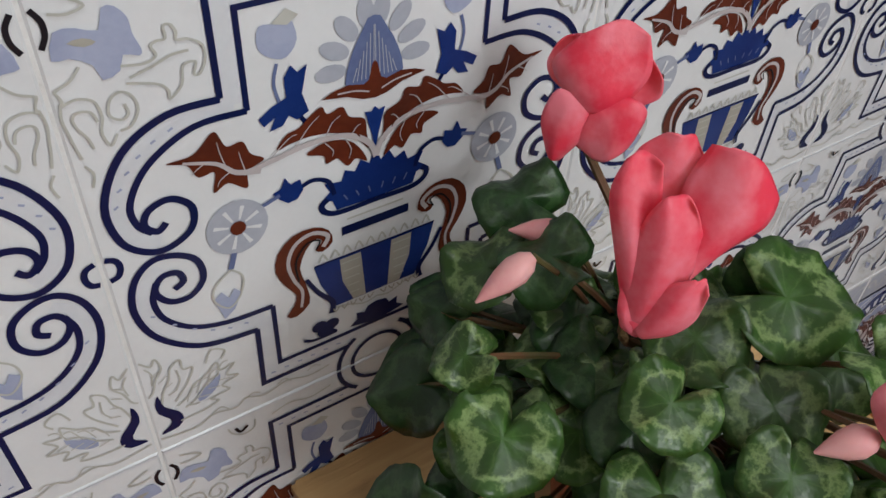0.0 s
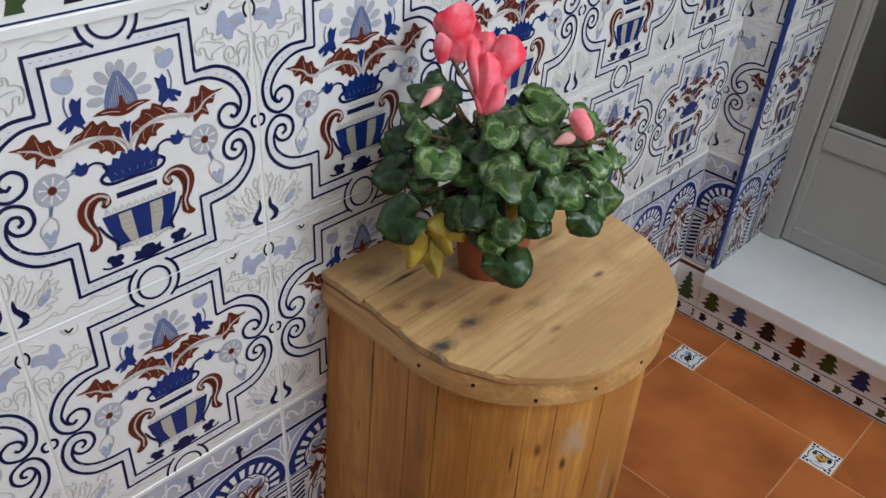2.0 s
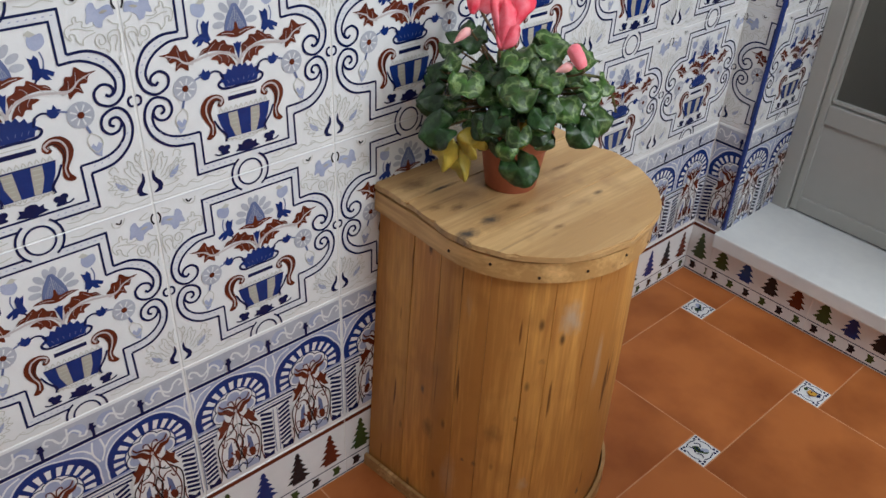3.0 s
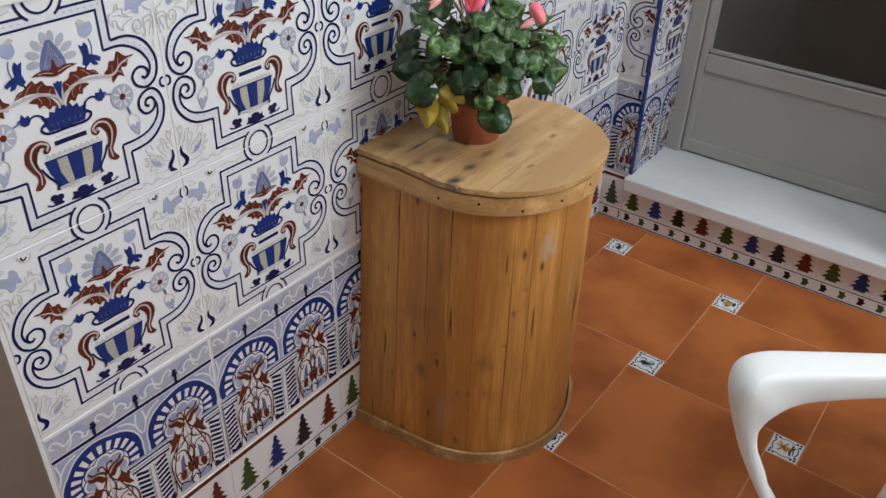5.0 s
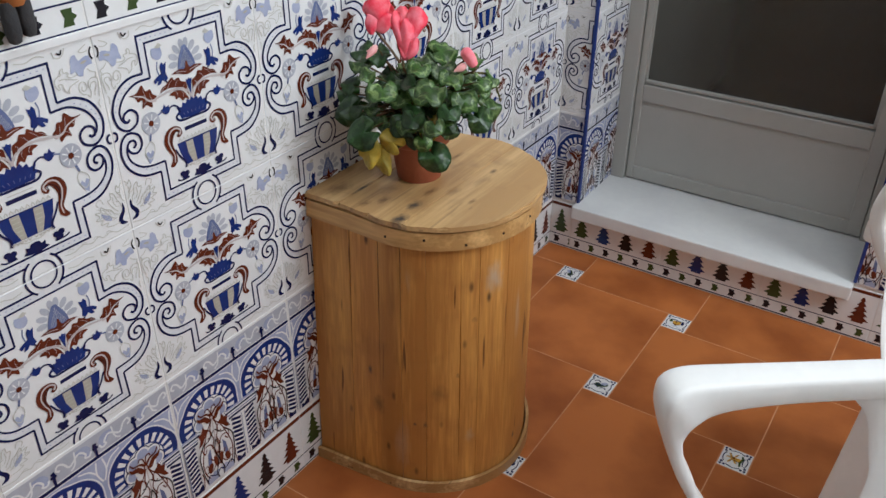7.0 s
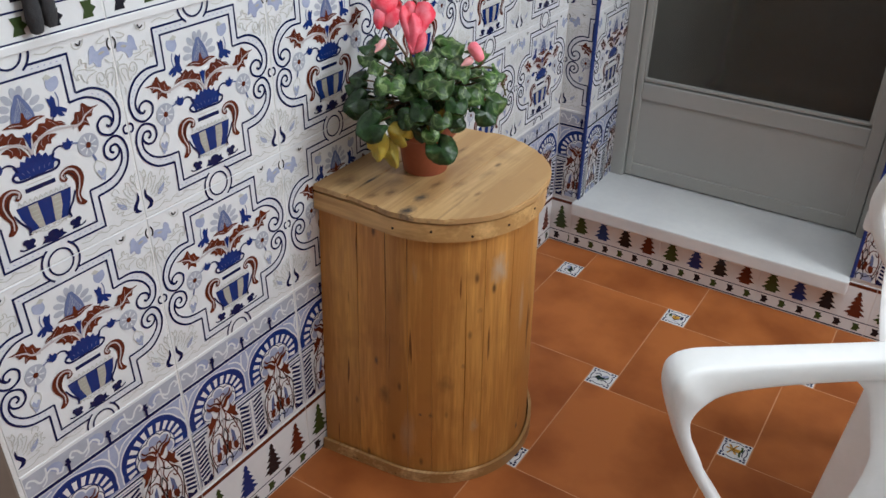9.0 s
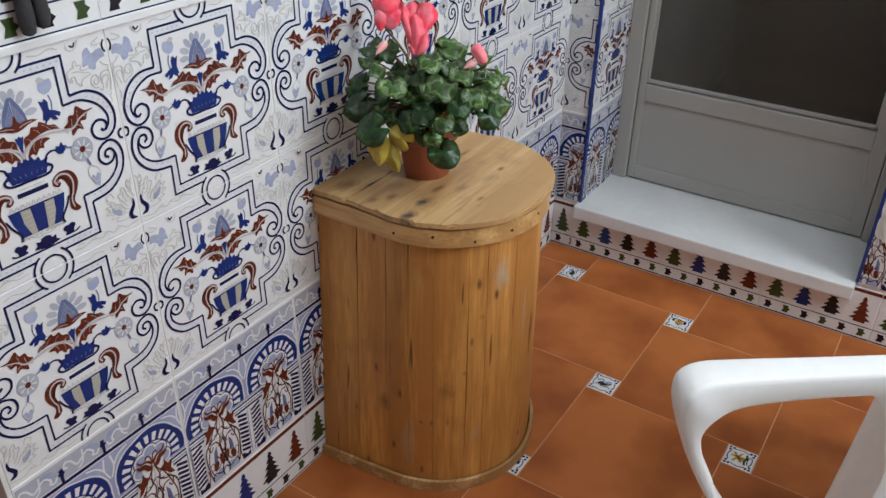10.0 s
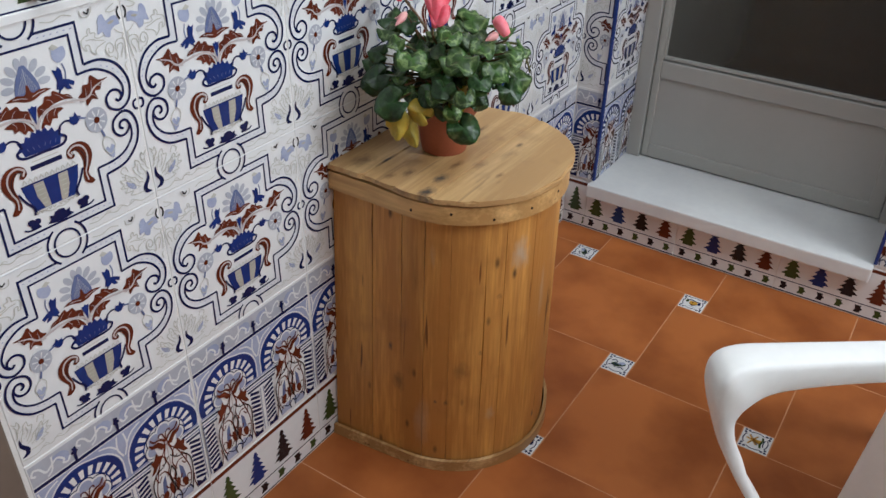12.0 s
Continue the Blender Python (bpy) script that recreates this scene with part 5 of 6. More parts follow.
def lathe(profile, n=32):
    bm = bmesh.new()
    rings = [[bm.verts.new((r * math.cos(2 * math.pi * k / n), r * math.sin(2 * math.pi * k / n), z)) for k in range(n)] for r, z in profile]
    for u, w in zip(rings, rings[1:]):
        for k in range(n):
            bm.faces.new((u[k], u[(k + 1) % n], w[(k + 1) % n], w[k]))
    bm.faces.new(rings[0][::-1])
    bm.faces.new(rings[-1])
    return bm


part("pot", lathe([(0.0345, 0.0), (0.0365, 0.002), (0.0455, 0.062), (0.046, 0.064), (0.0505, 0.065), (0.052, 0.067), (0.0535, 0.089), (0.0525, 0.091), (0.0485, 0.091), (0.047, 0.075)]),
     POT, plant, "terracotta flowerpot", True)
bm = lathe([(0.046, 0.068), (0.046, 0.077), (0.028, 0.084), (0.006, 0.086)])
part("soil", bm, SOIL, plant, "dark potting soil", True)


def leaf_mesh(name, R, cup, wave, mat, seed):
    r = random.Random(seed)
    ph = [r.uniform(0, 6.28) for _ in range(4)]
    bm = bmesh.new()
    rings, seg = 7, 40
    grid = []
    for i in range(rings + 1):
        f = i / rings
        row = []
        for k in range(seg):
            t = 2 * math.pi * k / seg
            d = min(t, 2 * math.pi - t)
            rad = R * (1.0 + 0.07 * math.cos(t - math.pi) ** 3 * (1 if abs(t - math.pi) < 1.57 else 0) - 0.66 * math.exp(-(d / 0.24) ** 2) + 0.016 * math.sin(7 * t + ph[0]) + 0.013 * math.sin(15 * t + ph[3]) + 0.04 * math.sin(2 * t + ph[2]))
            z = -cup * R * f * f + wave * R * f * f * math.sin(3 * t + ph[1]) + 0.04 * R * f * math.sin(5 * t + ph[2]) + 0.030 * R * f ** 3 * math.sin(11 * t + ph[3]) + 0.26 * R * max(0.0, f - 0.6) * math.sin(4 * t + ph[0]) + 0.12 * R * max(0.0, f - 0.55) * math.sin(9 * t + ph[1])
            row.append(bm.verts.new((-rad * f * math.cos(t), rad * f * math.sin(t), z)))
        grid.append(row)
    for i in range(rings):
        for k in range(seg):
            a, b, c, d = grid[i][k], grid[i][(k + 1) % seg], grid[i + 1][(k + 1) % seg], grid[i + 1][k]
            if i == 0:
                continue
            bm.faces.new((a, d, c, b))
    centre = bm.verts.new((0, 0, 0))
    for k in range(seg):
        bm.faces.new((centre, grid[1][k], grid[1][(k + 1) % seg])[::-1])
    bmesh.ops.delete(bm, geom=grid[0], context='VERTS')
    bmesh.ops.recalc_face_normals(bm, faces=bm.faces[:])
    top = bm.faces[:]
    bmesh.ops.solidify(bm, geom=top, thickness=0.0005)
    me = mesh_of(name, bm, mat)
    for p in me.polygons:
        p.use_smooth = True
    return me


LEAVES = [leaf_mesh("leaf", R, c, w, LEAF, s) for R, c, w, s in ((0.0245, 0.12, 0.26, 1), (0.0222, 0.24, 0.36, 2), (0.0250, 0.04, 0.32, 3), (0.0235, 0.16, 0.30, 4))]
LEAVES_DARK = [leaf_mesh("dark_shade_leaf", R, c, w, LEAF_DARK_SHADE, s) for R, c, w, s in ((0.0225, 0.18, 0.32, 5), (0.0242, 0.26, 0.38, 6))]
LEAVES_YELLOW = [leaf_mesh("yellow_leaf", 0.022, 0.35, 0.35, LEAF_YELLOW, 8)]
CROWN = Vector((0.0, 0.0, 0.088))


def set_leaf(me, at, facing, spin, scale=1.0, label=""):
    """A leaf blade at a world place, its upper side towards facing, with its stalk to the crown."""
    p = Vector(at) - Vector((PX, PY, PZ))
    up = Vector(facing).normalized()
    if label:
        turn = up.to_track_quat('Z', 'Y').to_matrix()
    else:  # the notch, where the stalk joins, looks back to the middle of the plant
        away = Vector((p.x - 0.012, p.y + 0.025, -0.02))
        away = (away - up * away.dot(up)).normalized()
        turn = Matrix((away, up.cross(away), up)).transposed()
        spin = spin % 70 - 35
    ob = part("leaf", me, None, plant, label)
    ob.matrix_basis = Matrix.Translation(p) @ turn.to_4x4() @ pose(0, 0, 0, 0, 0, spin) @ Matrix.LocRotScale((0, 0, 0), None, scale if isinstance(scale, tuple) else (scale,) * 3)
    start = CROWN + Vector((p.x, p.y, 0)).normalized() * 0.012
    mid = (start + p) / 2 + Vector((0, 0, 0.012)) - Vector((p.x, p.y, 0)) * 0.18
    stalk = bmesh.new()
    tube(stalk, spline([start, mid, p - Vector(facing).normalized() * 0.001], 5), 0.0014, 5)
    part("leaf_stalk", stalk, STEM, plant, "", True)


CAMSIDE = Vector((0.62, -0.72, 0.30))
KEY = (  # the large leaves that stand out: place, facing, spin, size, kind
    ((0.137, 0.350, 0.741), (0.45, -0.6, 0.6), 60, 1.0, 0),
    ((0.123, 0.319, 0.683), (0.3, -0.85, 0.4), 150, 1.25, 3),
    ((0.219, 0.361, 0.701), (0.55, -0.8, 0.35), 10, 0.8, 1),
    ((0.202, 0.387, 0.640), (0.6, -0.78, 0.2), 40, 1.15, 4),
    ((0.225, 0.432, 0.718), (0.75, -0.5, 0.45), 100, 1.0, 2),
    ((0.238, 0.455, 0.684), (0.8, -0.5, 0.35), 80, 0.95, 4),
    ((0.232, 0.490, 0.690), (0.8, -0.2, 0.45), 130, 1.05, 0),
    ((0.212, 0.362, 0.752), (0.45, -0.45, 0.75), 20, 1.05, 2),
    ((0.158, 0.470, 0.770), (0.45, -0.45, 0.75), 30, 1.2, 0),
    ((0.186, 0.436, 0.755), (0.5, -0.4, 0.75), 170, 0.95, 2),
    ((0.050, 0.423, 0.764), (0.25, -0.5, 0.8), 60, 1.0, 4),
    ((0.178, 0.500, 0.728), (0.6, -0.3, 0.7), 20, 1.0, 0),
    ((0.186, 0.384, 0.740), (0.5, -0.6, 0.65), 330, 1.0, 0),
    ((0.150, 0.430, 0.762), (0.3, -0.5, 0.8), 200, 0.95, 2),
    ((0.184, 0.358, 0.706), (0.4, -0.8, 0.4), 90, 0.85, 3),
    ((0.203, 0.480, 0.768), (0.5, -0.05, 0.8), 300, 1.0, 0),
    ((0.126, 0.358, 0.735), (0.2, -0.55, 0.75), 60, 0.95, 0),
    ((0.075, 0.385, 0.760), (0.1, -0.5, 0.8), 10, 0.9, 0),
    ((0.075, 0.352, 0.703), (0.25, -0.75, 0.5), 40, 1.1, 3),
    ((0.236, 0.462, 0.742), (0.7, -0.3, 0.6), 120, 0.8, 1),
    ((0.160, 0.358, 0.690), (0.4, -0.85, 0.3), 90, 0.8, 4),
    ((0.192, 0.372, 0.668), (0.5, -0.8, 0.3), 250, 0.75, 1),
    # dark copies over the pot rim, where their colour stands in for shade
    ((0.152, 0.372, 0.672), (0.4, -0.85, 0.0), 130, 0.7, 4),
    ((0.172, 0.378, 0.660), (0.5, -0.8, -0.1), 240, 0.65, 3),
    ((0.140, 0.380, 0.655), (0.3, -0.9, -0.1), 40, 0.6, 4),
    ((0.205, 0.425, 0.668), (0.8, -0.5, 0.1), 200, 0.7, 4),
    ((0.110, 0.350, 0.760), (0.2, -0.7, 0.6), 300, 0.7, 1),
    ((0.062, 0.372, 0.728), (0.2, -0.8, 0.4), 80, 0.8, 3),
    ((0.228, 0.500, 0.735), (0.7, 0.0, 0.6), 80, 0.8, 1),
    ((0.216, 0.400, 0.690), (0.65, -0.7, 0.3), 30, 0.8, 3),
    ((0.095, 0.400, 0.775), (0.2, -0.5, 0.8), 100, 0.9, 4),
    ((0.170, 0.395, 0.768), (0.4, -0.5, 0.75), 280, 0.8, 0),
    ((0.208, 0.420, 0.752), (0.55, -0.4, 0.7), 220, 0.85, 2),
    # dark copies by the wall; the dimness there is in their colour
    ((0.055, 0.367, 0.684), (0.35, -0.7, 0.6), 120, 1.0, 3),
    ((0.040, 0.392, 0.704), (0.3, -0.6, 0.7), 30, 0.95, 3),
    ((0.045, 0.415, 0.664), (0.4, -0.7, 0.4), 200, 0.9, 4),
    ((0.222, 0.471, 0.727), (0.35, -0.2, 0.9), 60, 1.0, 0),
    ((0.150, 0.478, 0.762), (0.5, -0.6, 0.6), 340, 1.1, 3),
    ((0.106, 0.411, 0.739), (0.4, -0.6, 0.65), 250, 0.85, 4),
    ((0.220, 0.398, 0.712), (0.5, -0.6, 0.6), 70, 0.85, 3),
)
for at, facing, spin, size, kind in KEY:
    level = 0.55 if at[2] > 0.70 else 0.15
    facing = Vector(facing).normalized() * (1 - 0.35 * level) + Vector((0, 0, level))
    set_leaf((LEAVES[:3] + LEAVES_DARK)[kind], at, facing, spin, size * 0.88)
rng = random.Random(11)
for k in range(92):
    t, h = rng.uniform(0, 2 * math.pi), rng.uniform(-0.12, 1.0)
    c = math.sqrt(max(0.05, 1 - h * h)) if h > 0 else 1.0
    rr = rng.uniform(0.5, 1.04)
    off = Vector((0.088 * c * rr * math.cos(t), 0.102 * c * rr * math.sin(t), 0.090 * h * (0.6 + 0.4 * rr)))
    at = Vector((0.137, 0.436, 0.664)) + off
    if at.x < 0.030:
        at.x = 0.030 + rng.uniform(0, 0.02)
    face = Vector((off.x, off.y, off.z * 0.8 + 0.115)) + CAMSIDE * 0.02 + Vector((rng.uniform(-1, 1), rng.uniform(-1, 1), rng.uniform(-0.5, 1))) * 0.055
    if h < 0.15 and (off.dot(CAMSIDE) > 0.02 or off.x > 0.0):
        continue
    # low leaves always take the dark copy, a painted inner shade
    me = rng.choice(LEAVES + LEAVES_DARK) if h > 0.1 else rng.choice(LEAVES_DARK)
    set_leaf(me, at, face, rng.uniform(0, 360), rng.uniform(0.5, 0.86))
for at, facing, spin, size in (((0.126, 0.327, 0.650), (0.35, -0.9, 0.1), -95, (1.15, 0.75, 1.0)), ((0.136, 0.346, 0.634), (0.6, -0.75, 0.1), -75, (1.2, 0.6, 1.0)),
                               ((0.155, 0.347, 0.666), (0.5, -0.8, 0.3), 140, (0.9, 0.8, 1.0)), ((0.186, 0.400, 0.672), (0.6, -0.6, 0.3), 60, (1.1, 0.6, 1.0))):
    set_leaf(LEAVES_YELLOW[0], at, facing, spin, size, "withered yellow leaf")


def petal_mesh(name, left, right, out, bulge, seed):
    """A thin petal between two edge curves, each through four places (across, up) in mm; out: how far forward its claw and its tip stand; bulge: the swell of its middle."""
    r = random.Random(seed)
    a, b, c = r.uniform(0, 6), r.uniform(0, 6), r.uniform(0, 6)
    l, q = spline(left, 6), spline(right, 6)
    rows, cols = len(l) - 1, 14
    bm = bmesh.new()
    grid = []
    for i in range(rows + 1):
        s = i / rows
        way = (l[min(i + 1, rows)] + q[min(i + 1, rows)] - l[max(i - 1, 0)] - q[max(i - 1, 0)])
        way = way / (np.linalg.norm(way) + 1e-9)
        wide = float(np.linalg.norm(l[i] - q[i]))
        row = []
        for k in range(cols + 1):
            u = k / cols
            round_off = 1 - (2 * u - 1) ** 2
            p = l[i] * (1 - u) + q[i] * u + way * (0.22 * wide * (round_off - 0.55) * s ** 3 + 0.5 * math.sin(9 * u + c) * s * s)
            z = out[0] + (out[1] - out[0]) * s + bulge * round_off * math.sin(math.pi * min(1.0, 0.12 + 0.8 * s))
            z += 2.2 * math.sin(2.4 * (2 * u - 1) + a + 2.4 * s) * s + 1.3 * math.sin(6 * u + b + 4 * s) * s + 0.45 * math.sin(17 * u + c) * s * (1.2 - s)
            row.append(bm.verts.new((z / 1000, p[0] / 1000, p[1] / 1000)))
        grid.append(row)
    for i in range(rows):
        for k in range(cols):
            bm.faces.new((grid[i][k], grid[i][k + 1], grid[i + 1][k + 1], grid[i + 1][k]))
    bmesh.ops.recalc_face_normals(bm, faces=bm.faces[:])
    bmesh.ops.solidify(bm, geom=bm.faces[:], thickness=0.0005)
    me = mesh_of(name, bm, PETAL)
    for p in me.polygons:
        p.use_smooth = True
    return me


FRONT = Vector((0.66, -0.72, 0.22)).normalized()
ACROSS = Vector((0, 0, 1)).cross(FRONT).normalized()
RISE = FRONT.cross(ACROSS)


def flower(at, petals, label, seed):
    """A cyclamen flower with its nose at a place; each petal: left edge, right edge, out, bulge as petal_mesh takes them."""
    p = Vector(at) - Vector((PX, PY, PZ))
    head = part("flower", lathe([(0.002, -0.002), (0.0055, 0.001), (0.006, 0.007), (0.003, 0.011)], 14), PETAL, plant, label, True)
    head.matrix_basis = Matrix.Translation(p)
    basis = Matrix((FRONT, ACROSS, RISE)).transposed().to_4x4()
    for k, petal in enumerate(petals):
        ob = part("petal", petal_mesh("petal", *petal, seed + k), None, head)
        ob.matrix_basis = basis
    bm = bmesh.new()
    a = CROWN + Vector((p.x, p.y, 0)) * 0.1
    back = p + Vector((-0.008, 0.007, 0.012))
    tube(bm, spline([a, (a + p) / 2 + Vector((0, 0, 0.01)) - Vector((p.x, p.y, 0)) * 0.15, back - Vector((0, 0, 0.03)), back - Vector((0, 0, 0.008)), p + Vector((-0.002, 0.001, 0.008))], 6), 0.0021, 7)
    part("flower_stalk", bm, STEM, plant, "brownish red flower stalk", True)


flower((0.057, 0.445, 0.808), (
    (((-3, 0), (-12, 8), (-17, 20), (-6, 35)), ((6, 0), (17, 8), (23, 22), (20, 37)), (4, 1), 5),
    (((-3, 5), (-13, 8), (-18, -6), (-14, -20)), ((2, 1), (0, -7), (-1, -15), (-5, -22)), (5, 7), 3),
    (((-1, 1), (-4, -8), (-4, -16), (3, -22)), ((4, 4), (16, 9), (25, 3), (22, -13)), (2, 3), 4),
    (((-2, 0), (-16, 8), (-20, 16), (-17, 25)), ((3, 0), (0, 12), (0, 22), (-2, 30)), (-4, -6), -3),
    (((0, 0), (6, 10), (10, 20), (13, 27)), ((6, -2), (20, 2), (29, 8), (29, 17)), (-5, -8), -3)), "pink cyclamen flower with one petal folded over", 21)
flower((0.139, 0.4045, 0.773), (
    (((-5, 6), (-13, 30), (-19, 52), (-16, 67)), ((0, 6), (1, 28), (-1, 50), (-4, 66)), (2, 0), 6),
    (((-4, 4), (-8, 26), (-6, 46), (-2, 57)), ((6, 6), (14, 26), (15, 42), (9, 55)), (5, 5), 5),
    (((2, 20), (4, 44), (6, 60), (12, 75)), ((11, 18), (23, 36), (35, 48), (38, 60)), (2, -7), 5),
    (((0, 2), (2, 13), (7, 25), (15, 31)), ((4, -1), (14, 4), (20, 13), (21, 26)), (6, 9), 4),
    (((-4, 1), (-7, 7), (-8, 16), (-7, 25)), ((2, -2), (4, 6), (4, 16), (3, 25)), (4, 4), 4),
    (((-8, 30), (-15, 52), (-12, 66), (-4, 74)), ((4, 30), (12, 50), (14, 60), (8, 70)), (-6, -9), -3),
    (((2, 20), (9, 48), (13, 62), (20, 72)), ((10, 18), (24, 34), (32, 46), (35, 53)), (-6, -14), -3)), "large pink cyclamen flower with spreading petals", 44)


def furled_flower(at, direction, length, radius):
    """A flower still rolled up: a blunt barrel of overlapping petals with a spiral lip."""
    p, d = Vector(at) - Vector((PX, PY, PZ)), Vector(direction).normalized()
    q = d.to_track_quat('Z', 'Y').to_matrix().to_4x4()
    bm = bmesh.new()
    rows, n = 16, 30
    grid = []
    for i in range(rows + 1):
        s = i / rows
        r = radius * (0.50 + 0.62 * math.sin(math.pi * min(1.0, 0.12 + s * 0.62))) * (math.sqrt(max(0.0, 1 - ((s - 0.80) / 0.21) ** 2)) if s > 0.80 else 1.0)
        row = []
        for k in range(n):
            t = 2 * math.pi * k / n
            lip = 1 + 0.13 * (((t * 3 / (2 * math.pi) + 0.5 * s) % 1.0) - 0.5) + 0.03 * math.sin(5 * t + 4 * s)
            row.append(bm.verts.new((r * lip * math.cos(t), r * lip * math.sin(t), length * (s - 0.5))))
        grid.append(row)
    for a, b in zip(grid, grid[1:]):
        for k in range(n):
            bm.faces.new((a[k], a[(k + 1) % n], b[(k + 1) % n], b[k]))
    bm.faces.new(grid[0][::-1])
    bm.faces.new(grid[-1])
    bm.transform(Matrix.Translation(p) @ q)
    part("flower", bm, PETAL_PALE, plant, "small furled pink cyclamen flower", True)
    bm = bmesh.new()
    s0 = p - d * length * 0.5
    tube(bm, spline([CROWN, (CROWN + s0) / 2 + Vector((0, 0, 0.02)), s0 - Vector((0, 0, 0.008)), s0], 5), 0.0016, 6)
    part("flower_stalk", bm, STEM, plant, "brownish red flower stalk", True)


furled_flower((0.220, 0.450, 0.778), (-0.42, -0.30, 0.85), 0.030, 0.0080)


def bud(at, direction, length, radius):
    p, d = Vector(at) - Vector((PX, PY, PZ)), Vector(direction).normalized()
    bm = bmesh.new()
    tube(bm, [p + d * length * (s - 0.5) for s in (0, 0.12, 0.3, 0.55, 0.8, 1.0)], [radius * q for q in (0.35, 0.8, 1.0, 0.85, 0.45, 0.08)], 10)
    part("bud", bm, BUD, plant, "pale pink closed flower bud", True)
    bm = bmesh.new()
    s0 = p - d * length * 0.5
    tube(bm, spline([CROWN, (CROWN + s0) / 2 + Vector((-0.01, 0, 0.02)), s0], 5), 0.0013, 5)
    part("bud_stalk", bm, STEM, plant, "", True)


bud((0.079, 0.407, 0.773), (-0.33, -0.95, 0.2), 0.026, 0.0056)
bud((0.105, 0.369, 0.786), (-0.05, -0.8, -0.45), 0.027, 0.0058)
bud((0.212, 0.438, 0.763), (-0.4, -0.8, -0.3), 0.022, 0.0062)
bm = bmesh.new()
tube(bm, spline([(0.085, 0.02, 0.185), (0.10, 0.045, 0.178), (0.104, 0.062, 0.155), (0.108, 0.072, 0.128)], 6), [0.0022 - 0.00006 * k for k in range(19)], 6)
for q in range(6):
    c = Vector((0.103 + 0.001 * q, 0.055 + 0.003 * q, 0.165 - 0.007 * q))
    tube(bm, [c, c + Vector((0.004 * (-1) ** q, 0.003, 0.004))], [0.0016, 0.0006], 5)
part("withered_stalk", bm, material("dry_stalk", (0.12, 0.11, 0.03), 0.7, scale=60), plant, "dry olive-brown withered stalk", True)


# ---- white plastic armchairs ----
def rail(bm, outer, inner, x_out, x_in, sides=20, square=0.42, steps=5):
    """A moulded rail in the side of a chair: between an outer and an inner curve in y and z, and from x_out to x_in across."""
    o, i = spline(outer, steps), spline(inner, steps)
    a, b = (spline([(v, 0) for v in w], steps) for w in (x_out, x_in))
    rings = []
    for p, q, u, w in zip(o, i, a, b):
        c, h, cx, hx = (p + q) / 2, (p - q) / 2, (u[0] + w[0]) / 2, (u[0] - w[0]) / 2
        ring = []
        for t in (2 * math.pi * k / sides for k in range(sides)):
            e, f = (math.copysign(abs(g) ** square, g) for g in (math.cos(t), math.sin(t)))
            ring.append(bm.verts.new((cx + hx * f, c[0] + h[0] * e, c[1] + h[1] * e)))
        rings.append(ring)
    for u, w in zip(rings, rings[1:]):
        for k in range(sides):
            bm.faces.new((u[k], u[(k + 1) % sides], w[(k + 1) % sides], w[k]))
    bm.faces.new(rings[0][::-1])
    bm.faces.new(rings[-1])
    bmesh.ops.recalc_face_normals(bm, faces=bm.faces[:])


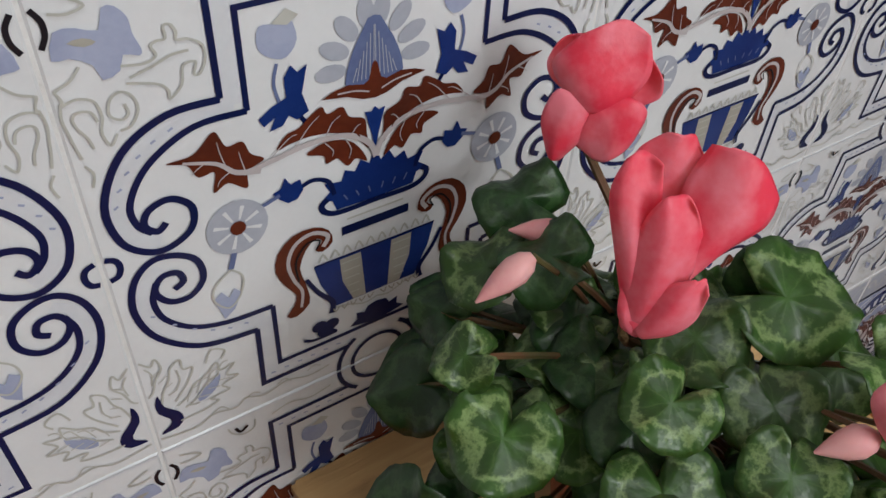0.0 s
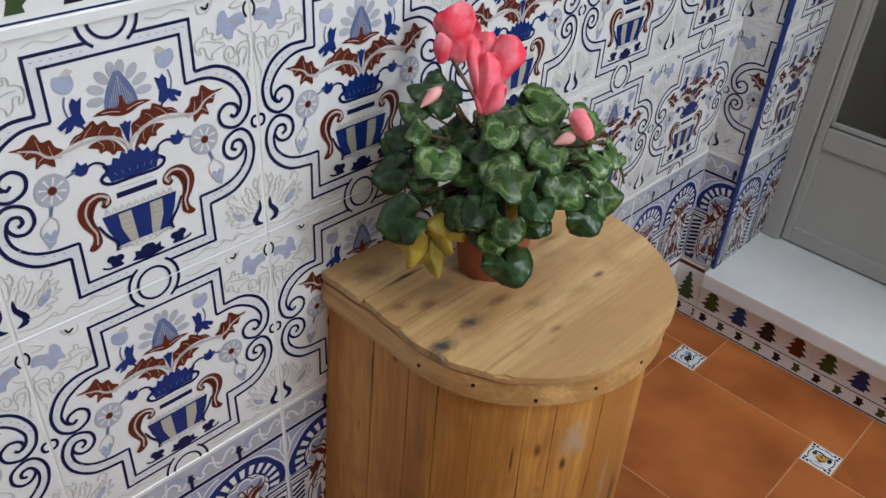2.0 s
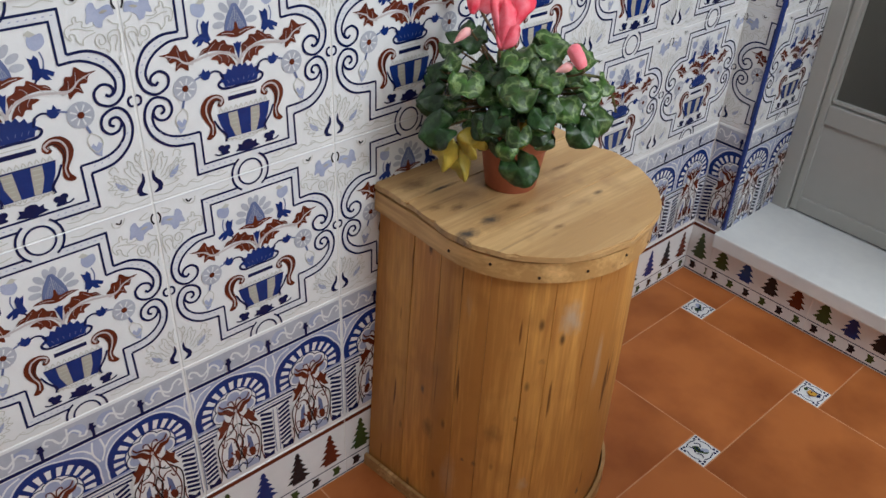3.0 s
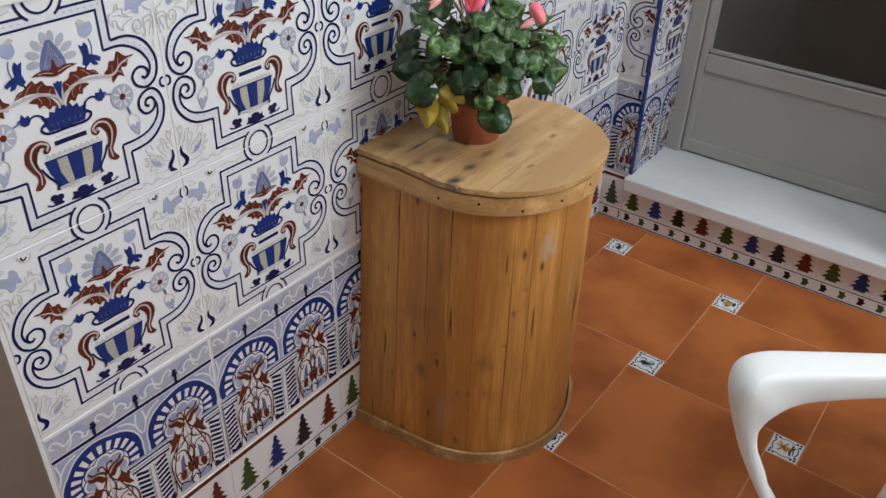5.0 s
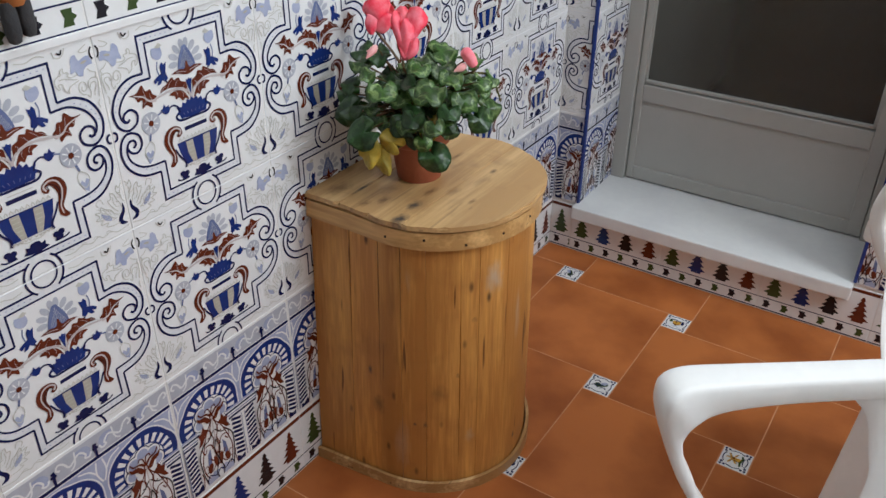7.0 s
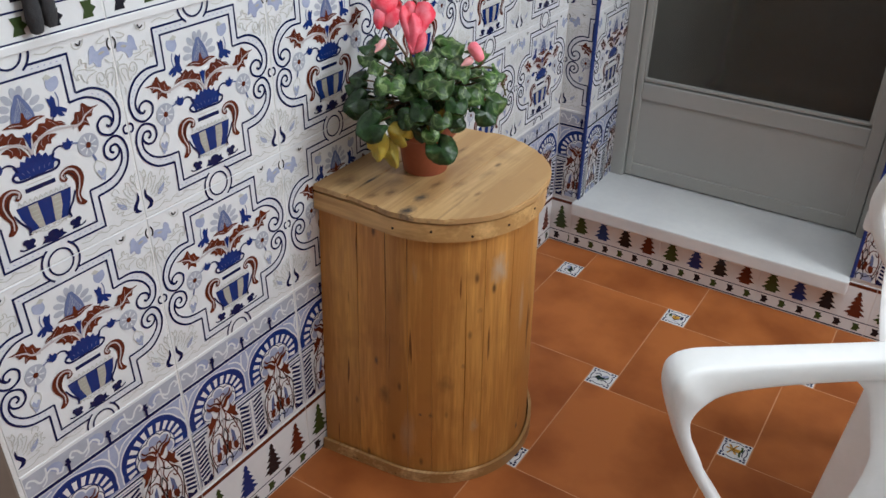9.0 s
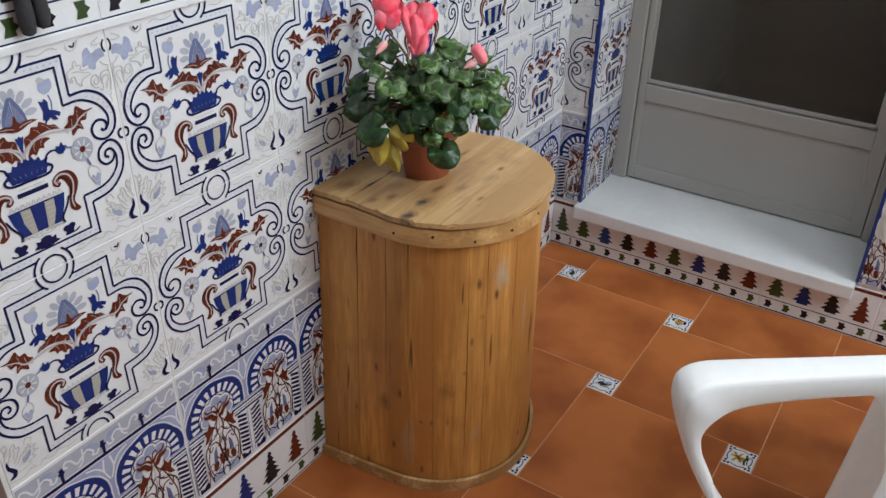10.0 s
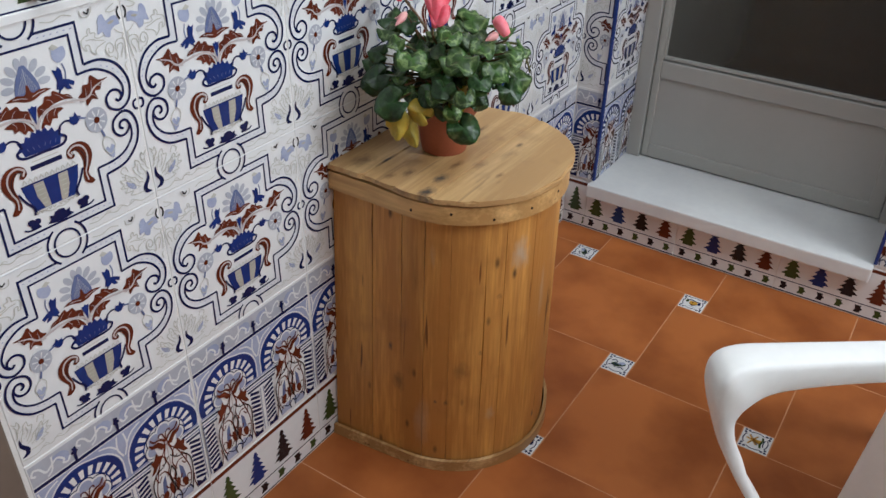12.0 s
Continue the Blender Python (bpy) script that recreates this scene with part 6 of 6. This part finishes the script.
def monobloc():
    """One moulded chair facing -y, with open arms and a slotted back."""
    ch = new("armchair")
    for s in (-1, 1):
        # arm, its rounded front corner and the blade that sweeps back to the seat
        bm = bmesh.new()
        rail(bm, [(0.27, 0.672), (0.12, 0.666), (-0.02, 0.662), (-0.12, 0.661), (-0.161, 0.660), (-0.181, 0.652), (-0.186, 0.634), (-0.182, 0.612), (-0.173, 0.585), (-0.161, 0.554), (-0.144, 0.522), (-0.123, 0.486), (-0.10, 0.44), (-0.088, 0.405)],
             [(0.27, 0.640), (0.12, 0.636), (-0.02, 0.633), (-0.085, 0.631), (-0.128, 0.626), (-0.150, 0.616), (-0.159, 0.602), (-0.159, 0.590), (-0.154, 0.573), (-0.142, 0.548), (-0.131, 0.522), (-0.108, 0.485), (-0.082, 0.44), (-0.066, 0.405)],
             [s * v for v in (0.300, 0.303, 0.305, 0.306, 0.306, 0.304, 0.300, 0.297, 0.295, 0.292, 0.289, 0.284, 0.272, 0.262)],
             [s * v for v in (0.268, 0.270, 0.271, 0.268, 0.264, 0.258, 0.257, 0.257, 0.257, 0.256, 0.254, 0.250, 0.242, 0.235)])
        part("arm", bm, PLASTIC, ch, "", True)
        # wing that closes the side behind the opening, flowing from the arm down to the seat
        bm = bmesh.new()
        rail(bm, [(0.21, 0.668), (0.215, 0.62), (0.22, 0.56), (0.215, 0.50), (0.20, 0.44), (0.19, 0.40)],
             [(0.0, 0.636), (0.019, 0.613), (0.028, 0.575), (0.031, 0.536), (0.006, 0.478), (-0.06, 0.420)],
             [s * v for v in (0.284, 0.280, 0.273, 0.264, 0.253, 0.243)], [s * v for v in (0.272, 0.270, 0.264, 0.255, 0.244, 0.233)], square=0.7)
        part("side_panel", bm, PLASTIC, ch, "", True)
        for path in (((0.232, -0.075, 0.425), (0.250, -0.105, 0.2), (0.268, -0.135, 0.0)), ((0.205, 0.235, 0.43), (0.226, 0.255, 0.2), (0.245, 0.280, 0.0))):
            bm = bmesh.new()
            tube(bm, spline([(s * x, y, z) for x, y, z in path], 5), [0.036 - 0.0012 * q for q in range(11)], 14, 0.5, (1, 0, 0), 0.6)
            part("leg", bm, PLASTIC, ch, "", True)
    bm = bmesh.new()
    nx, ny = 14, 14
    g = [[bm.verts.new((-0.245 + 0.49 * i / nx, -0.13 + 0.345 * j / ny, 0.425 - 0.014 * math.sin(math.pi * i / nx) - 0.01 * j / ny - (0.022, 0.006, 0.001)[min(j, 2)] * (j < 3))) for j in range(ny + 1)] for i in range(nx + 1)]
    for i in range(nx):
        for j in range(ny):
            bm.faces.new((g[i][j], g[i + 1][j], g[i + 1][j + 1], g[i][j + 1]))
    bmesh.ops.solidify(bm, geom=bm.faces[:], thickness=0.010)
    part("seat", bm, PLASTIC, ch, "", True)
    # back: rim, slats
    half_rim = [(0.218, 0.232, 0.41), (0.217, 0.248, 0.52), (0.234, 0.260, 0.588), (0.264, 0.267, 0.632), (0.284, 0.270, 0.675), (0.283, 0.274, 0.706), (0.268, 0.280, 0.742), (0.225, 0.290, 0.792), (0.15, 0.300, 0.835)]
    rim = spline([(-x, y, z) for x, y, z in half_rim] + [(0, 0.308, 0.855)] + half_rim[::-1], 6)
    bm = bmesh.new()
    tube(bm, rim, 0.020, 14, 0.6, (0, 1, 0), 0.7)
    part("back_rim", bm, PLASTIC, ch, "", True)
    for k in range(5):
        x = -0.14 + 0.07 * k
        bm = bmesh.new()
        tube(bm, spline([(x, 0.205, 0.41), (x * 1.03, 0.262, 0.62), (x, 0.306 - 0.1 * x * x, 0.850 - 0.75 * x * x)], 5), 0.021, 10, 0.3, (1, 0, 0))
        part("back_slat", bm, PLASTIC, ch, "", True)
    return tagged(ch, "white moulded plastic armchair standing on the terracotta floor", "chair", "white armchairs")


def place_chair(ob, corner, heading, side=-1):
    """The pose that brings the front corner of one arm (side -1 or 1) to a place on plan; heading: where its arms lead back to, degrees from +y."""
    turn = Matrix.Rotation(radians(heading), 4, 'Z')
    off = turn @ Vector((side * 0.268, -0.15, 0))
    return Matrix.Translation((corner[0] - off.x, corner[1] - off.y, 0)) @ turn


chair = monobloc()
chair.matrix_basis = place_chair(chair, (0.709, 0.073), -54)
copy_thing(chair, pose(1.127, 0.682, 0, 0, 0, 168))

# ---- ornament on the border course ----
bm = bmesh.new()
for s in (-1, 1):
    tube(bm, [Vector((0.012, -0.083 + s * 0.0085, z + 0.002 * s)) for z in (0.902, 0.904, 0.914, 0.928, 0.945)], [0.003, 0.0065, 0.0085, 0.0085, 0.0075], 10)
tube(bm, [Vector((0.012, -0.083, z)) for z in (0.938, 0.95, 0.985, 1.0)], [0.010, 0.015, 0.013, 0.006], 10)
orn = part("wall_ornament", bm, [FELT, ORANGE], None, "", True)
for p in orn.data.polygons:
    p.material_index = 1 if p.center.z > 0.9405 else 0
tagged(orn, "small dark felt and orange figure hung on the tile border", "ornament")
